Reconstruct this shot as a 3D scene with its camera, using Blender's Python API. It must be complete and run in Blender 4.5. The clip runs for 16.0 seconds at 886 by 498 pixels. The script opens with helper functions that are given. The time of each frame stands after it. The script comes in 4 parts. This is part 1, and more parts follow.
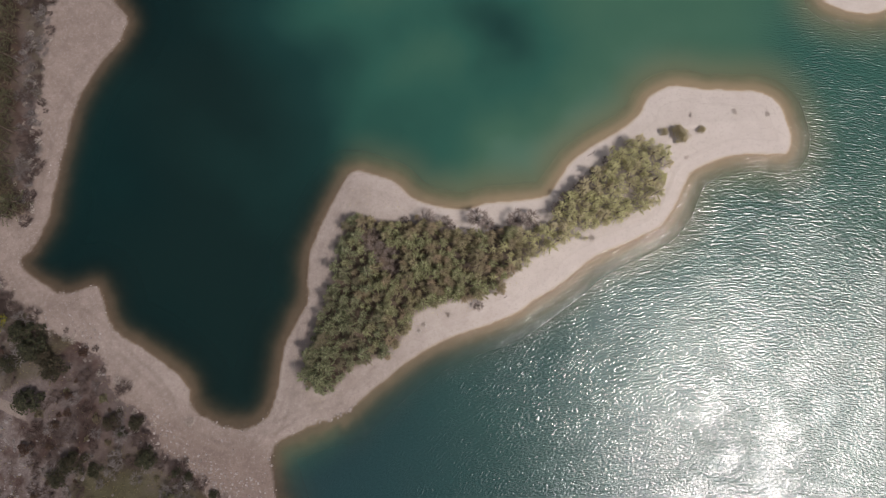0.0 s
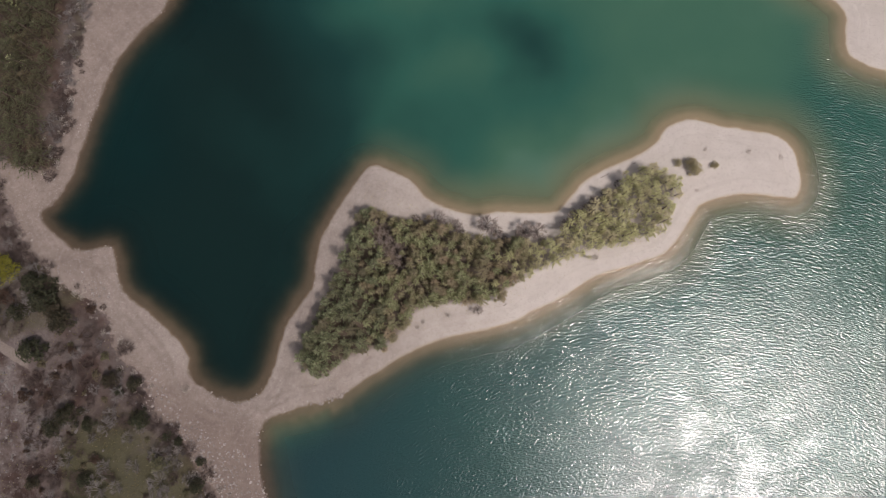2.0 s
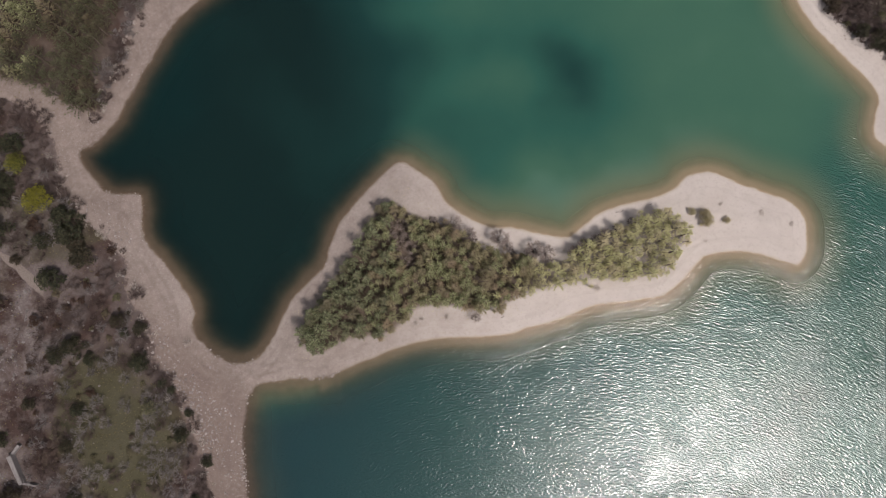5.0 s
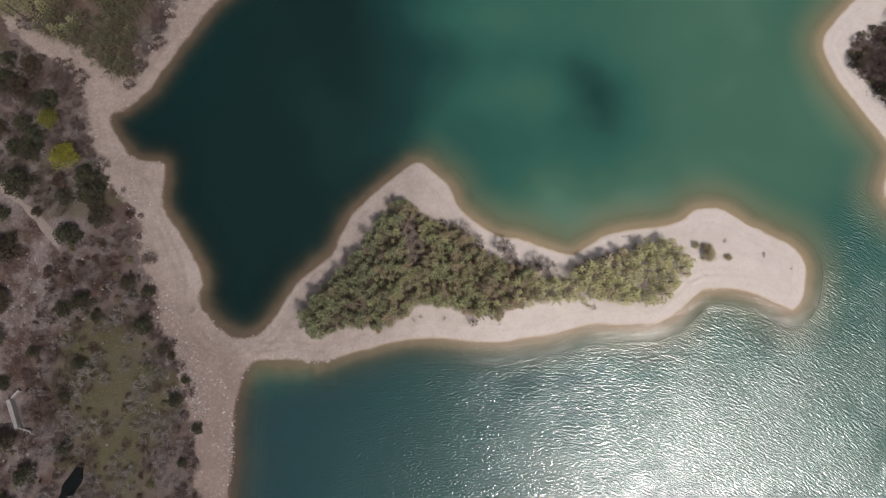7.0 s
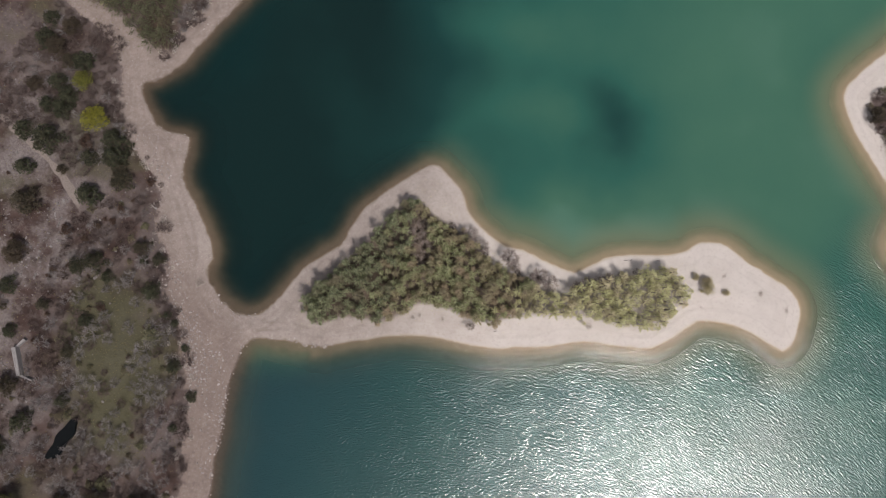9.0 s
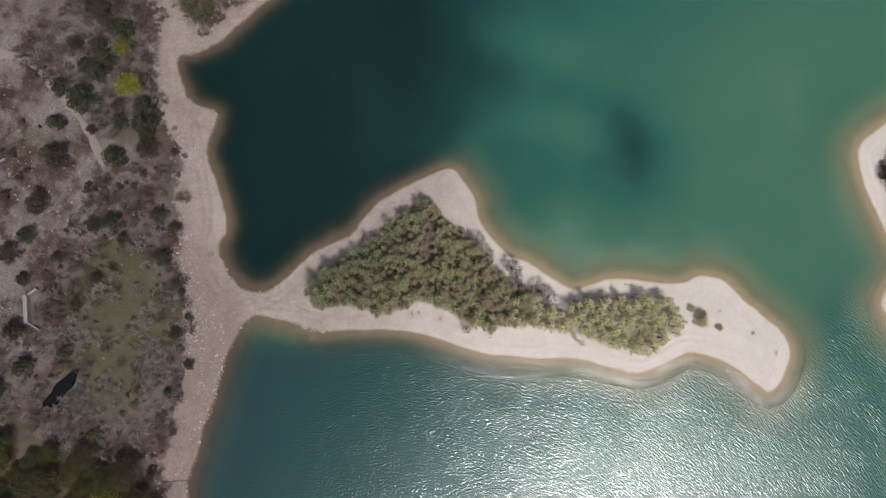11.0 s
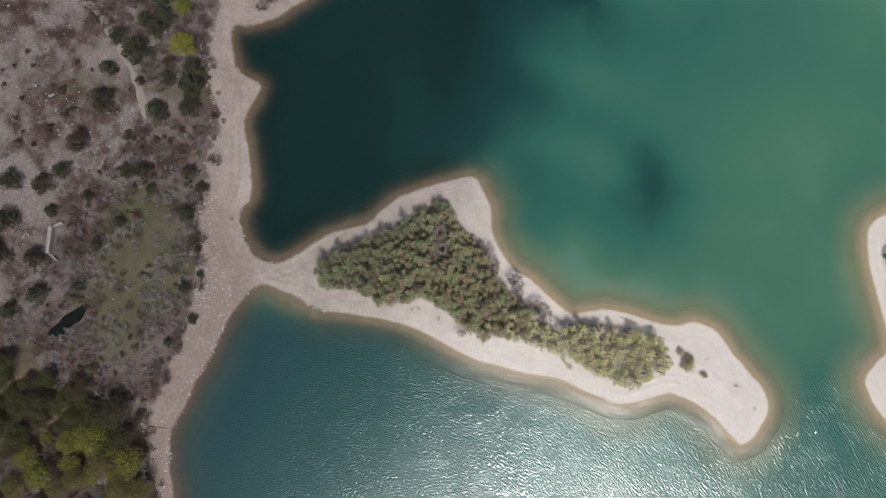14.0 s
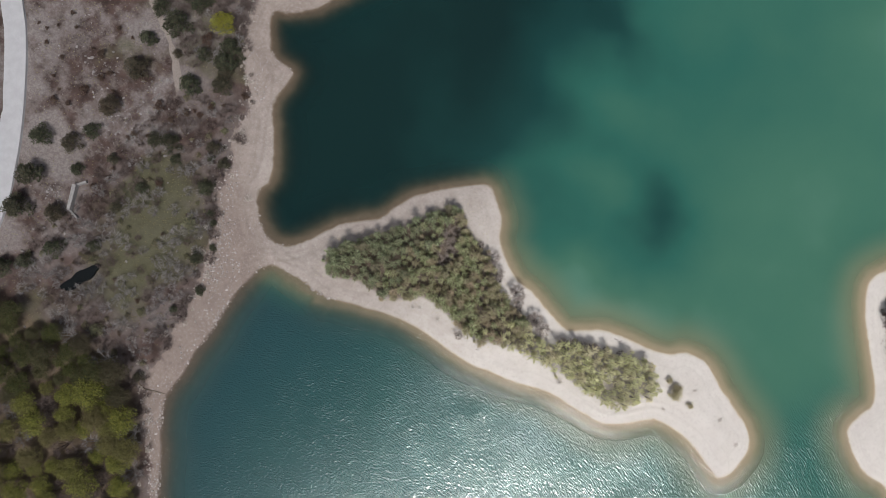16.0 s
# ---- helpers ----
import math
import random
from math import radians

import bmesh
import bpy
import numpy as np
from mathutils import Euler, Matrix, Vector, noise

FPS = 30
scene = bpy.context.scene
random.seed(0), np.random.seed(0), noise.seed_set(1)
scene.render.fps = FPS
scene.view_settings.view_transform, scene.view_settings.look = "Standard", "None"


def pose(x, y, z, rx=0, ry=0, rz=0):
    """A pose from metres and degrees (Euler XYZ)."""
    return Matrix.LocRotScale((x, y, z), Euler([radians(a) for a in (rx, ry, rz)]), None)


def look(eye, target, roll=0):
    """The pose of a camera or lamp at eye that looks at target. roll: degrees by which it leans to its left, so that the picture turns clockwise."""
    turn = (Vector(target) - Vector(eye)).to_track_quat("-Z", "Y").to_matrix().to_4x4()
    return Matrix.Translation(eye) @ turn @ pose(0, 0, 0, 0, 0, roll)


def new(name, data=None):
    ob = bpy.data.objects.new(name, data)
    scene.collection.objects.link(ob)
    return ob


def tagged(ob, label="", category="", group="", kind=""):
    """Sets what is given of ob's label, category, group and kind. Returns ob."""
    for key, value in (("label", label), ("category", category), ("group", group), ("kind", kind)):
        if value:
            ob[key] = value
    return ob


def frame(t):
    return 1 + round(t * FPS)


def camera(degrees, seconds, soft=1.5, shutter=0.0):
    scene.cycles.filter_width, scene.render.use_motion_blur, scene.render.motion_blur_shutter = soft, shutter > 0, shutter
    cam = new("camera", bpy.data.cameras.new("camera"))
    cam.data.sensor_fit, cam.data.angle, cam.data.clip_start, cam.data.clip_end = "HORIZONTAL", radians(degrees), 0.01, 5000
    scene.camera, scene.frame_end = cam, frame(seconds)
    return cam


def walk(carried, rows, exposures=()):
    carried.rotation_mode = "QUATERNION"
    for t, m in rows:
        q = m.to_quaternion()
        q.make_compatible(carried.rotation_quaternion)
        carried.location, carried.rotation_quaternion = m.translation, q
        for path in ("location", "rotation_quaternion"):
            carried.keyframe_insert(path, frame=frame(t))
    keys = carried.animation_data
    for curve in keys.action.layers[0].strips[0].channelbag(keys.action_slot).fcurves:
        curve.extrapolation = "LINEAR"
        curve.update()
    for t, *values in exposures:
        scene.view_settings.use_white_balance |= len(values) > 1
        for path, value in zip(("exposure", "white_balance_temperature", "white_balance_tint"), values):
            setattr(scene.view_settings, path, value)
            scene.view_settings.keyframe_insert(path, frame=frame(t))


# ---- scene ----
# camera: rises from 122 m to 148 m over the spit while it slowly turns, looking almost straight down
cam = camera(72.0, 16.0, soft=0.8)
PATH = [
    (0.0, 2.03, -0.12, 122.36, 5.41, 0.98, 3.49),
    (0.5, 1.83, -0.19, 123.10, 5.45, 0.88, 5.10),
    (1.0, 1.61, -0.24, 123.97, 5.50, 0.78, 6.98),
    (1.5, 1.42, -0.27, 124.73, 5.53, 0.69, 8.62),
    (2.0, 1.24, -0.28, 125.52, 5.55, 0.61, 10.29),
    (2.5, 1.06, -0.28, 126.32, 5.57, 0.53, 11.99),
    (3.0, 0.87, -0.27, 127.25, 5.58, 0.45, 13.97),
    (3.5, 0.71, -0.24, 128.03, 5.59, 0.39, 15.62),
    (4.0, 0.56, -0.21, 128.80, 5.59, 0.33, 17.25),
    (6.5, -0.09, 0.06, 132.79, 5.52, 0.09, 25.63),
    (7.0, -0.21, 0.13, 133.68, 5.49, 0.04, 27.48),
    (7.5, -0.30, 0.19, 134.45, 5.47, 0.01, 29.08),
    (8.0, -0.39, 0.25, 135.22, 5.45, -0.02, 30.70),
    (8.5, -0.48, 0.31, 136.01, 5.42, -0.05, 32.35),
    (9.0, -0.57, 0.37, 136.93, 5.40, -0.09, 34.27),
    (11.5, -0.90, 0.50, 141.07, 5.32, -0.22, 42.93),
    (12.0, -0.94, 0.48, 141.84, 5.32, -0.24, 44.56),
    (12.5, -0.98, 0.45, 142.61, 5.32, -0.26, 46.18),
    (13.0, -1.02, 0.40, 143.50, 5.33, -0.29, 48.06),
    (13.5, -1.05, 0.34, 144.27, 5.34, -0.32, 49.71),
    (14.0, -1.08, 0.25, 145.04, 5.36, -0.34, 51.35),
    (14.5, -1.10, 0.15, 145.81, 5.39, -0.37, 52.99),
    (15.0, -1.12, -0.01, 146.72, 5.44, -0.41, 54.94),
    (15.5, -1.14, -0.16, 147.49, 5.49, -0.44, 56.62),
    (16.0, -1.15, -0.34, 148.27, 5.54, -0.48, 58.30),
]
EXPOSURES = [(0.0, -0.11, 6720, 17), (4.0, -0.08, 6720, 17), (9.0, 0.12, 6520, 14), (13.0, 0.26, 6340, 11), (16.0, 0.30, 6200, 8)]
walk(cam, [(t, pose(x, y, z, rx, ry, rz)) for t, x, y, z, rx, ry, rz in PATH], EXPOSURES)

# ---- light: a high, slightly hazy sun and a clear to milky sky ----
SUN_UP = 61.0
SUN_WAY = Vector((0.915, -0.403, 0)).normalized()
sun_dir = Vector((SUN_WAY.x * math.cos(radians(SUN_UP)), SUN_WAY.y * math.cos(radians(SUN_UP)), math.sin(radians(SUN_UP))))
world = bpy.data.worlds.new("sky")
scene.world = world
world.use_nodes = True
wn = world.node_tree.nodes
sky = wn.new("ShaderNodeTexSky")
sky.sky_type, sky.sun_disc = "NISHITA", False
sky.sun_elevation, sky.sun_rotation = radians(SUN_UP), math.atan2(SUN_WAY.x, SUN_WAY.y)
sky.altitude, sky.air_density, sky.dust_density = 600, 1.0, 2.5
wl = world.node_tree.links
clear_sky = wn["Background"]
wl.new(sky.outputs[0], clear_sky.inputs[0])
clear_sky.inputs[1].default_value = 0.075


def sky_math(op, a, b=0.0, c=0.0):
    n = wn.new("ShaderNodeMath")
    n.operation = op
    for i, v in enumerate((a, b, c)):
        if isinstance(v, bpy.types.NodeSocket):
            wl.new(v, n.inputs[i])
        else:
            n.inputs[i].default_value = v
    return n.outputs[0]


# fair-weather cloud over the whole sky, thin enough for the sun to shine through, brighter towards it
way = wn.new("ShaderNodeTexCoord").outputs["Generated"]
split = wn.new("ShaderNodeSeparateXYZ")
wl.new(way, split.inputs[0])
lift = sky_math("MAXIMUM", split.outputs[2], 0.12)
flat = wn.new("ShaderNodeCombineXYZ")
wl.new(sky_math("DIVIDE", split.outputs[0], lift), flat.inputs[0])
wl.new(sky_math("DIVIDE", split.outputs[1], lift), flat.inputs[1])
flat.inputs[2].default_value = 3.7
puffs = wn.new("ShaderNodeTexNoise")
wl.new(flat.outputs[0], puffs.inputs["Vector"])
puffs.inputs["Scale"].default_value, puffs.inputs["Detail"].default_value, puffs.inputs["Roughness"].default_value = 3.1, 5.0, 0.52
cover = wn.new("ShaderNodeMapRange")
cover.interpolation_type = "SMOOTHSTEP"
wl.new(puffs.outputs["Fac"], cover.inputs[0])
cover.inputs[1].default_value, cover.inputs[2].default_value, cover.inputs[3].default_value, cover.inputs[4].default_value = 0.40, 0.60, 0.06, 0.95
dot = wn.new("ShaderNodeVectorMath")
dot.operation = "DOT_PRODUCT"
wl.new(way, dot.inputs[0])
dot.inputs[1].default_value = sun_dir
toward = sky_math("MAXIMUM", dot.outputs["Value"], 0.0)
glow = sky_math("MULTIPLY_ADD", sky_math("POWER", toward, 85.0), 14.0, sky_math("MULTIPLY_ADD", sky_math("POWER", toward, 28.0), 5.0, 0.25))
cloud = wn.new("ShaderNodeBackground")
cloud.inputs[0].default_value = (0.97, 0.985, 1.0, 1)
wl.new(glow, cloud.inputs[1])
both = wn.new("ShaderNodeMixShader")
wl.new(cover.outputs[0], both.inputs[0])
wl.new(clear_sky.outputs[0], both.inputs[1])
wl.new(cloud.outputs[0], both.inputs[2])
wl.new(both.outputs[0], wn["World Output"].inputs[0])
sun = new("sun", bpy.data.lights.new("sun", "SUN"))
sun.data.energy, sun.data.angle, sun.data.color = 2.35, radians(4.5), (1.0, 0.955, 0.89)
sun.matrix_world = look((0, 0, 0), -sun_dir)
scene.view_settings.exposure = 0.0


# ---- materials ----
class Nodes:
    """Short hand for a procedural node material."""

    def __init__(self, name):
        self.mat = bpy.data.materials.new(name)
        self.mat.use_nodes = True
        self.tree = self.mat.node_tree
        self.tree.nodes.clear()
        self.out = self.tree.nodes.new("ShaderNodeOutputMaterial")

    def add(self, kind, operation=""):
        n = self.tree.nodes.new("ShaderNode" + kind)
        if operation:
            n.operation = operation
        return n

    def put(self, socket, value):
        if isinstance(value, bpy.types.NodeSocket):
            self.tree.links.new(value, socket)
        elif isinstance(value, (tuple, list)) and len(value) == 3 and len(socket.default_value) == 4:
            socket.default_value = (*value, 1)
        else:
            socket.default_value = value

    def where(self):
        return self.add("NewGeometry").outputs["Position"]

    def scaled(self, factors, turn=0.0):
        n = self.add("Mapping")
        self.put(n.inputs["Vector"], self.where())
        n.inputs["Rotation"].default_value = (0, 0, radians(turn))
        n.inputs["Scale"].default_value = factors
        return n.outputs[0]

    def noise(self, scale, detail=4.0, rough=0.55, vector=None, warp=0.0):
        n = self.add("TexNoise")
        self.put(n.inputs["Vector"], vector if vector is not None else self.where())
        n.inputs["Scale"].default_value, n.inputs["Detail"].default_value = scale, detail
        n.inputs["Roughness"].default_value, n.inputs["Distortion"].default_value = rough, warp
        return n.outputs["Fac"]

    def cells(self, scale):
        n = self.add("TexVoronoi")
        self.put(n.inputs["Vector"], self.where())
        n.inputs["Scale"].default_value = scale
        return n

    def step(self, value, low, high, to_low=0.0, to_high=1.0, smooth=True):
        n = self.add("MapRange")
        n.interpolation_type = "SMOOTHSTEP" if smooth else "LINEAR"
        for i, v in enumerate((value, low, high, to_low, to_high)):
            self.put(n.inputs[i], v)
        return n.outputs[0]

    def math(self, op, a, b=0.0):
        n = self.add("Math", op)
        self.put(n.inputs[0], a)
        self.put(n.inputs[1], b)
        return n.outputs[0]

    def mix(self, fac, a, b):
        n = self.add("Mix")
        n.data_type = "RGBA"
        self.put(n.inputs[0], fac)
        self.put(n.inputs[6], a)
        self.put(n.inputs[7], b)
        return n.outputs[2]

    def ramp(self, fac, stops):
        n = self.add("ValToRGB")
        e = n.color_ramp.elements
        while len(e) < len(stops):
            e.new(0.5)
        for el, (p, c) in zip(e, stops):
            el.position, el.color = p, (*c, 1)
        self.put(n.inputs[0], fac)
        return n.outputs[0]

    def attr(self, name):
        n = self.add("Attribute")
        n.attribute_name = name
        return n.outputs["Fac"]

    def bump(self, height, strength, distance):
        n = self.add("Bump")
        self.put(n.inputs["Height"], height)
        self.put(n.inputs["Strength"], strength)
        n.inputs["Distance"].default_value = distance
        return n.outputs[0]

    def surface(self, colour, rough=0.8, normal=None, specular=0.3, metal=0.0):
        n = self.add("BsdfPrincipled")
        self.put(n.inputs["Base Color"], colour)
        self.put(n.inputs["Roughness"], rough)
        n.inputs["Specular IOR Level"].default_value = specular
        n.inputs["Metallic"].default_value = metal
        if normal is not None:
            self.put(n.inputs["Normal"], normal)
        self.tree.links.new(n.outputs[0], self.out.inputs[0])
        return self.mat


def ground_material():
    """Pale sand and gravel on the beaches, brown stony soil, dry grass and a worn path inland, silt under the water."""
    m = Nodes("lake_ground")
    broad, mid, fine = m.noise(0.035, 5, 0.6), m.noise(0.3, 6, 0.6), m.noise(3.2, 5, 0.65)
    grit = m.cells(4.2)
    # dry pale sand, faintly streaked, with greyer gravel near the mainland, its dark tone partly painted cloud shade
    sand = m.mix(m.step(mid, 0.35, 0.7), (0.485, 0.436, 0.398), (0.45, 0.40, 0.363))
    sand = m.mix(m.step(m.noise(0.16, 5, 0.65), 0.48, 0.72, 0, 0.45), sand, (0.44, 0.382, 0.342))
    sand = m.mix(m.step(fine, 0.5, 0.85, 0, 0.4), sand, (0.44, 0.385, 0.34))
    gravel = m.mix(m.step(mid, 0.3, 0.7), (0.195, 0.150, 0.129), (0.165, 0.126, 0.108))
    speck = m.step(grit.outputs["Distance"], 0.05, 0.3, 1, 0)
    gravel = m.mix(m.math("MULTIPLY", speck, 0.75), gravel, m.mix(m.step(fine, 0.4, 0.6), (0.43, 0.385, 0.37), (0.11, 0.087, 0.078)))
    lumps = m.noise(1.5, 5, 0.72)
    gravel = m.mix(m.step(lumps, 0.52, 0.68, 0, 0.7), gravel, (0.26, 0.22, 0.203))
    gravel = m.mix(m.step(lumps, 0.34, 0.46, 0.7, 0), gravel, (0.13, 0.10, 0.088))
    sand = m.mix(m.step(lumps, 0.36, 0.48, 0.35, 0), sand, (0.36, 0.315, 0.28))
    g = m.step(m.math("ADD", m.attr("gravel"), m.math("MULTIPLY", m.math("SUBTRACT", mid, 0.5), 0.15)), 0.05, 0.95)
    shore = m.mix(g, sand, gravel)
    # faint strand lines left by falling water, following the slope
    z = m.add("SeparateXYZ")
    m.put(z.inputs[0], m.where())
    level = m.add("CombineXYZ")
    m.put(level.inputs[2], m.math("ADD", m.math("MULTIPLY", z.outputs[2], 9.0), m.math("MULTIPLY", mid, 1.2)))
    strand = m.noise(1.0, 3, 0.6, level.outputs[0])
    shore = m.mix(m.step(strand, 0.48, 0.66, 0, 0.24), shore, m.mix(g, (0.37, 0.325, 0.29), (0.14, 0.112, 0.10)))
    # ruts worn by wheels
    shore = m.mix(m.math("MULTIPLY", m.attr("rut"), m.step(mid, 0.25, 0.6, 0.12, 0.5)), shore, (0.15, 0.115, 0.098))
    # soil with stone patches and withered grass
    soil = m.mix(m.step(mid, 0.3, 0.72), (0.028, 0.017, 0.014), (0.071, 0.044, 0.037))
    soil = m.mix(m.step(fine, 0.5, 0.75, 0, 0.8), soil, (0.04, 0.03, 0.026))
    pale = m.math("MULTIPLY", m.step(m.noise(0.10, 6, 0.62), 0.40, 0.58), m.attr("karst"))
    soil = m.mix(m.math("MULTIPLY", pale, 0.8), soil, m.mix(m.step(lumps, 0.35, 0.65), (0.135, 0.111, 0.104), (0.215, 0.186, 0.177)))
    stone = m.step(m.math("ADD", m.noise(0.22, 9, 0.72), m.math("MULTIPLY", fine, 0.3)), 0.60, 0.82)
    stone = m.math("MULTIPLY", stone, m.attr("karst"))
    soil = m.mix(stone, soil, m.mix(m.step(fine, 0.35, 0.65), (0.195, 0.163, 0.153), (0.095, 0.074, 0.067)))
    turf = m.step(m.math("ADD", m.attr("meadow"), m.math("MULTIPLY", m.math("SUBTRACT", mid, 0.5), 1.1)), 0.25, 0.9)
    soil = m.mix(m.math("MULTIPLY", turf, 0.85), soil, m.mix(m.step(fine, 0.35, 0.7), (0.082, 0.076, 0.043), (0.044, 0.043, 0.023)))
    s = m.step(m.math("ADD", m.attr("soil"), m.math("ADD", m.math("MULTIPLY", m.math("SUBTRACT", mid, 0.5), 1.1), m.math("MULTIPLY", m.math("SUBTRACT", m.noise(1.3, 4), 0.5), 0.9))), 0.3, 0.7)
    colour = m.mix(s, shore, soil)
    colour = m.mix(m.step(m.math("ADD", m.attr("track"), m.math("MULTIPLY", m.math("SUBTRACT", mid, 0.5), 0.6)), 0.4, 0.75), colour, m.mix(m.step(fine, 0.35, 0.7), (0.215, 0.178, 0.158), (0.155, 0.126, 0.11)))
    # litter under the trees
    colour = m.mix(m.math("MULTIPLY", m.attr("litter"), 0.85), colour, m.mix(m.step(fine, 0.3, 0.7), (0.13, 0.092, 0.06), (0.075, 0.055, 0.038)))
    # wet rim and brown silt below the waterline
    wet = m.step(m.math("ADD", z.outputs[2], m.math("MULTIPLY", m.math("SUBTRACT", fine, 0.5), 0.06)), 0.02, 0.06, 1, 0)
    colour = m.mix(m.math("MULTIPLY", wet, 0.6), colour, m.mix(g, (0.42, 0.36, 0.272), (0.085, 0.066, 0.052)))
    height = m.math("ADD", m.math("MULTIPLY", fine, 0.6), m.math("MULTIPLY", m.noise(14, 3), 0.25))
    return m.surface(colour, 0.92, m.bump(height, 0.5, 0.16), 0.2)


def water_material():
    """Turbid lake water: clear over the shallow rim, then green to blue-black with cloud reflections painted in;
    ruffled where the wind reaches it.
    """
    m = Nodes("lake_water")
    depth, wind = m.attr("depth"), m.attr("wind")
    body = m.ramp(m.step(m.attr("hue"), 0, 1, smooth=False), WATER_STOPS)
    # sky reflection painted over the body colour as a blue-grey tint
    body = m.mix(m.attr("sky_tint"), body, (0.013, 0.041, 0.044))
    body = m.mix(m.math("MULTIPLY", m.step(depth, 0.2, 2.6, 0.8, 0), m.math("MULTIPLY", m.step(m.attr("hue"), 0.35, 0.75), m.step(m.attr("sky_tint"), 0.2, 0.7, 1, 0.2))), body, (0.170, 0.190, 0.115))
    murk = m.math("SUBTRACT", 1.0, m.math("POWER", 0.31, depth))
    clear = m.add("BsdfTransparent")
    tint = m.ramp(m.step(depth, 0, 2.0, smooth=False), [(0, (0.86, 0.80, 0.745)), (0.12, (0.83, 0.77, 0.69)), (0.32, (0.66, 0.63, 0.53)), (1, (0.15, 0.23, 0.18))])
    m.put(clear.inputs[0], tint)
    thick = m.add("BsdfDiffuse")
    m.put(thick.inputs[0], body)
    under = m.add("MixShader")
    m.put(under.inputs[0], murk)
    m.tree.links.new(clear.outputs[0], under.inputs[1])
    m.tree.links.new(thick.outputs[0], under.inputs[2])
    # short crests that swing round as they near the shore, finer ripples on their backs, broad gusts
    bend = m.noise(0.11, 2, 0.5)
    lay = m.add("CombineXYZ")
    m.put(lay.inputs[0], m.math("MULTIPLY", m.attr("along"), 0.40))
    m.put(lay.inputs[1], m.math("ADD", m.attr("across"), m.math("MULTIPLY", bend, 2.2)))
    crest = m.noise(2.6, 1.0, 0.5, lay.outputs[0], 0.2)
    train = m.add("TexWave")
    train.bands_direction = "Y"
    m.put(train.inputs["Vector"], lay.outputs[0])
    for key, value in (("Scale", 0.58), ("Distortion", 9.0), ("Detail", 1.5), ("Detail Scale", 1.0), ("Detail Roughness", 0.5)):
        train.inputs[key].default_value = value
    crest = m.math("ADD", m.math("MULTIPLY", crest, 0.95), m.math("MULTIPLY", train.outputs["Fac"], 0.10))
    short = m.add("CombineXYZ")
    m.put(short.inputs[0], m.math("MULTIPLY", m.attr("along"), 0.55))
    m.put(short.inputs[1], m.math("ADD", m.attr("across"), m.math("MULTIPLY", bend, 1.0)))
    ripple = m.noise(8.0, 2, 0.5, short.outputs[0])
    swell = m.noise(0.16, 3, 0.5)
    height = m.math("ADD", m.math("MULTIPLY", crest, 1.0), m.math("MULTIPLY", ripple, 0.20))
    height = m.math("MULTIPLY", height, m.step(swell, 0.25, 0.75, 0.7, 1.2))
    normal = m.bump(height, m.step(wind, 0, 1, 0.02, 1.0, smooth=False), WAVE)
    m.put(thick.inputs["Normal"], m.bump(height, m.step(wind, 0, 1, 0.02, 1.0, smooth=False), WAVE * 4.0))
    gloss = m.add("BsdfGlossy")
    gloss.inputs["Color"].default_value = (1, 1, 1, 1)
    m.put(gloss.inputs["Roughness"], m.step(wind, 0, 1, 0.12, WATER_ROUGH, smooth=False))
    m.put(gloss.inputs["Normal"], normal)
    fres = m.add("Fresnel")
    m.put(fres.inputs["IOR"], m.step(wind, 0, 1, 1.333, 1.57, smooth=False))
    m.put(fres.inputs["Normal"], normal)
    mixed = m.add("MixShader")
    m.put(mixed.inputs[0], fres.outputs[0])
    m.tree.links.new(under.outputs[0], mixed.inputs[1])
    m.tree.links.new(gloss.outputs[0], mixed.inputs[2])
    m.tree.links.new(mixed.outputs[0], m.out.inputs[0])
    return m.mat


WAVE, WATER_ROUGH = 0.128, 0.105
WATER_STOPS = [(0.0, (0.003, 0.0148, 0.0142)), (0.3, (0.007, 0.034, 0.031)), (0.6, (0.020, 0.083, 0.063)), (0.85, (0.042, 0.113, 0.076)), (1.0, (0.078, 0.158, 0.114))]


def leaf_material(name, dark, light, dry, patchy=0.5):
    """Foliage: each leaf or tuft varies a little, each plant varies more, some of it withered; leaves let some light through."""
    m = Nodes(name)
    isl = m.add("NewGeometry").outputs["Random Per Island"]
    obj = m.add("ObjectInfo").outputs["Random"]
    colour = m.mix(isl, dark, light)
    colour = m.mix(m.step(m.math("ADD", obj, m.math("MULTIPLY", isl, 0.35)), 0.75 - patchy * 0.4, 1.3, 0, 0.9), colour, dry)
    colour = m.mix(m.math("MULTIPLY", m.step(m.noise(0.25, 3), 0.45, 0.7), 0.35), colour, m.mix(0.5, dark, dry))
    d = m.add("BsdfPrincipled")
    m.put(d.inputs["Base Color"], colour)
    d.inputs["Roughness"].default_value = 0.62
    d.inputs["Specular IOR Level"].default_value = 0.25
    t = m.add("BsdfTranslucent")
    m.put(t.inputs[0], colour)
    mixed = m.add("MixShader")
    mixed.inputs[0].default_value = 0.44
    m.tree.links.new(d.outputs[0], mixed.inputs[1])
    m.tree.links.new(t.outputs[0], mixed.inputs[2])
    m.tree.links.new(mixed.outputs[0], m.out.inputs[0])
    return m.mat


def bark_material(name, a, b):
    m = Nodes(name)
    n = m.noise(5.0, 5)
    tone = m.mix(m.add("NewGeometry").outputs["Random Per Island"], a, b)
    return m.surface(m.mix(m.step(n, 0.3, 0.7, 0, 0.5), tone, a), 0.9, m.bump(n, 0.5, 0.05))


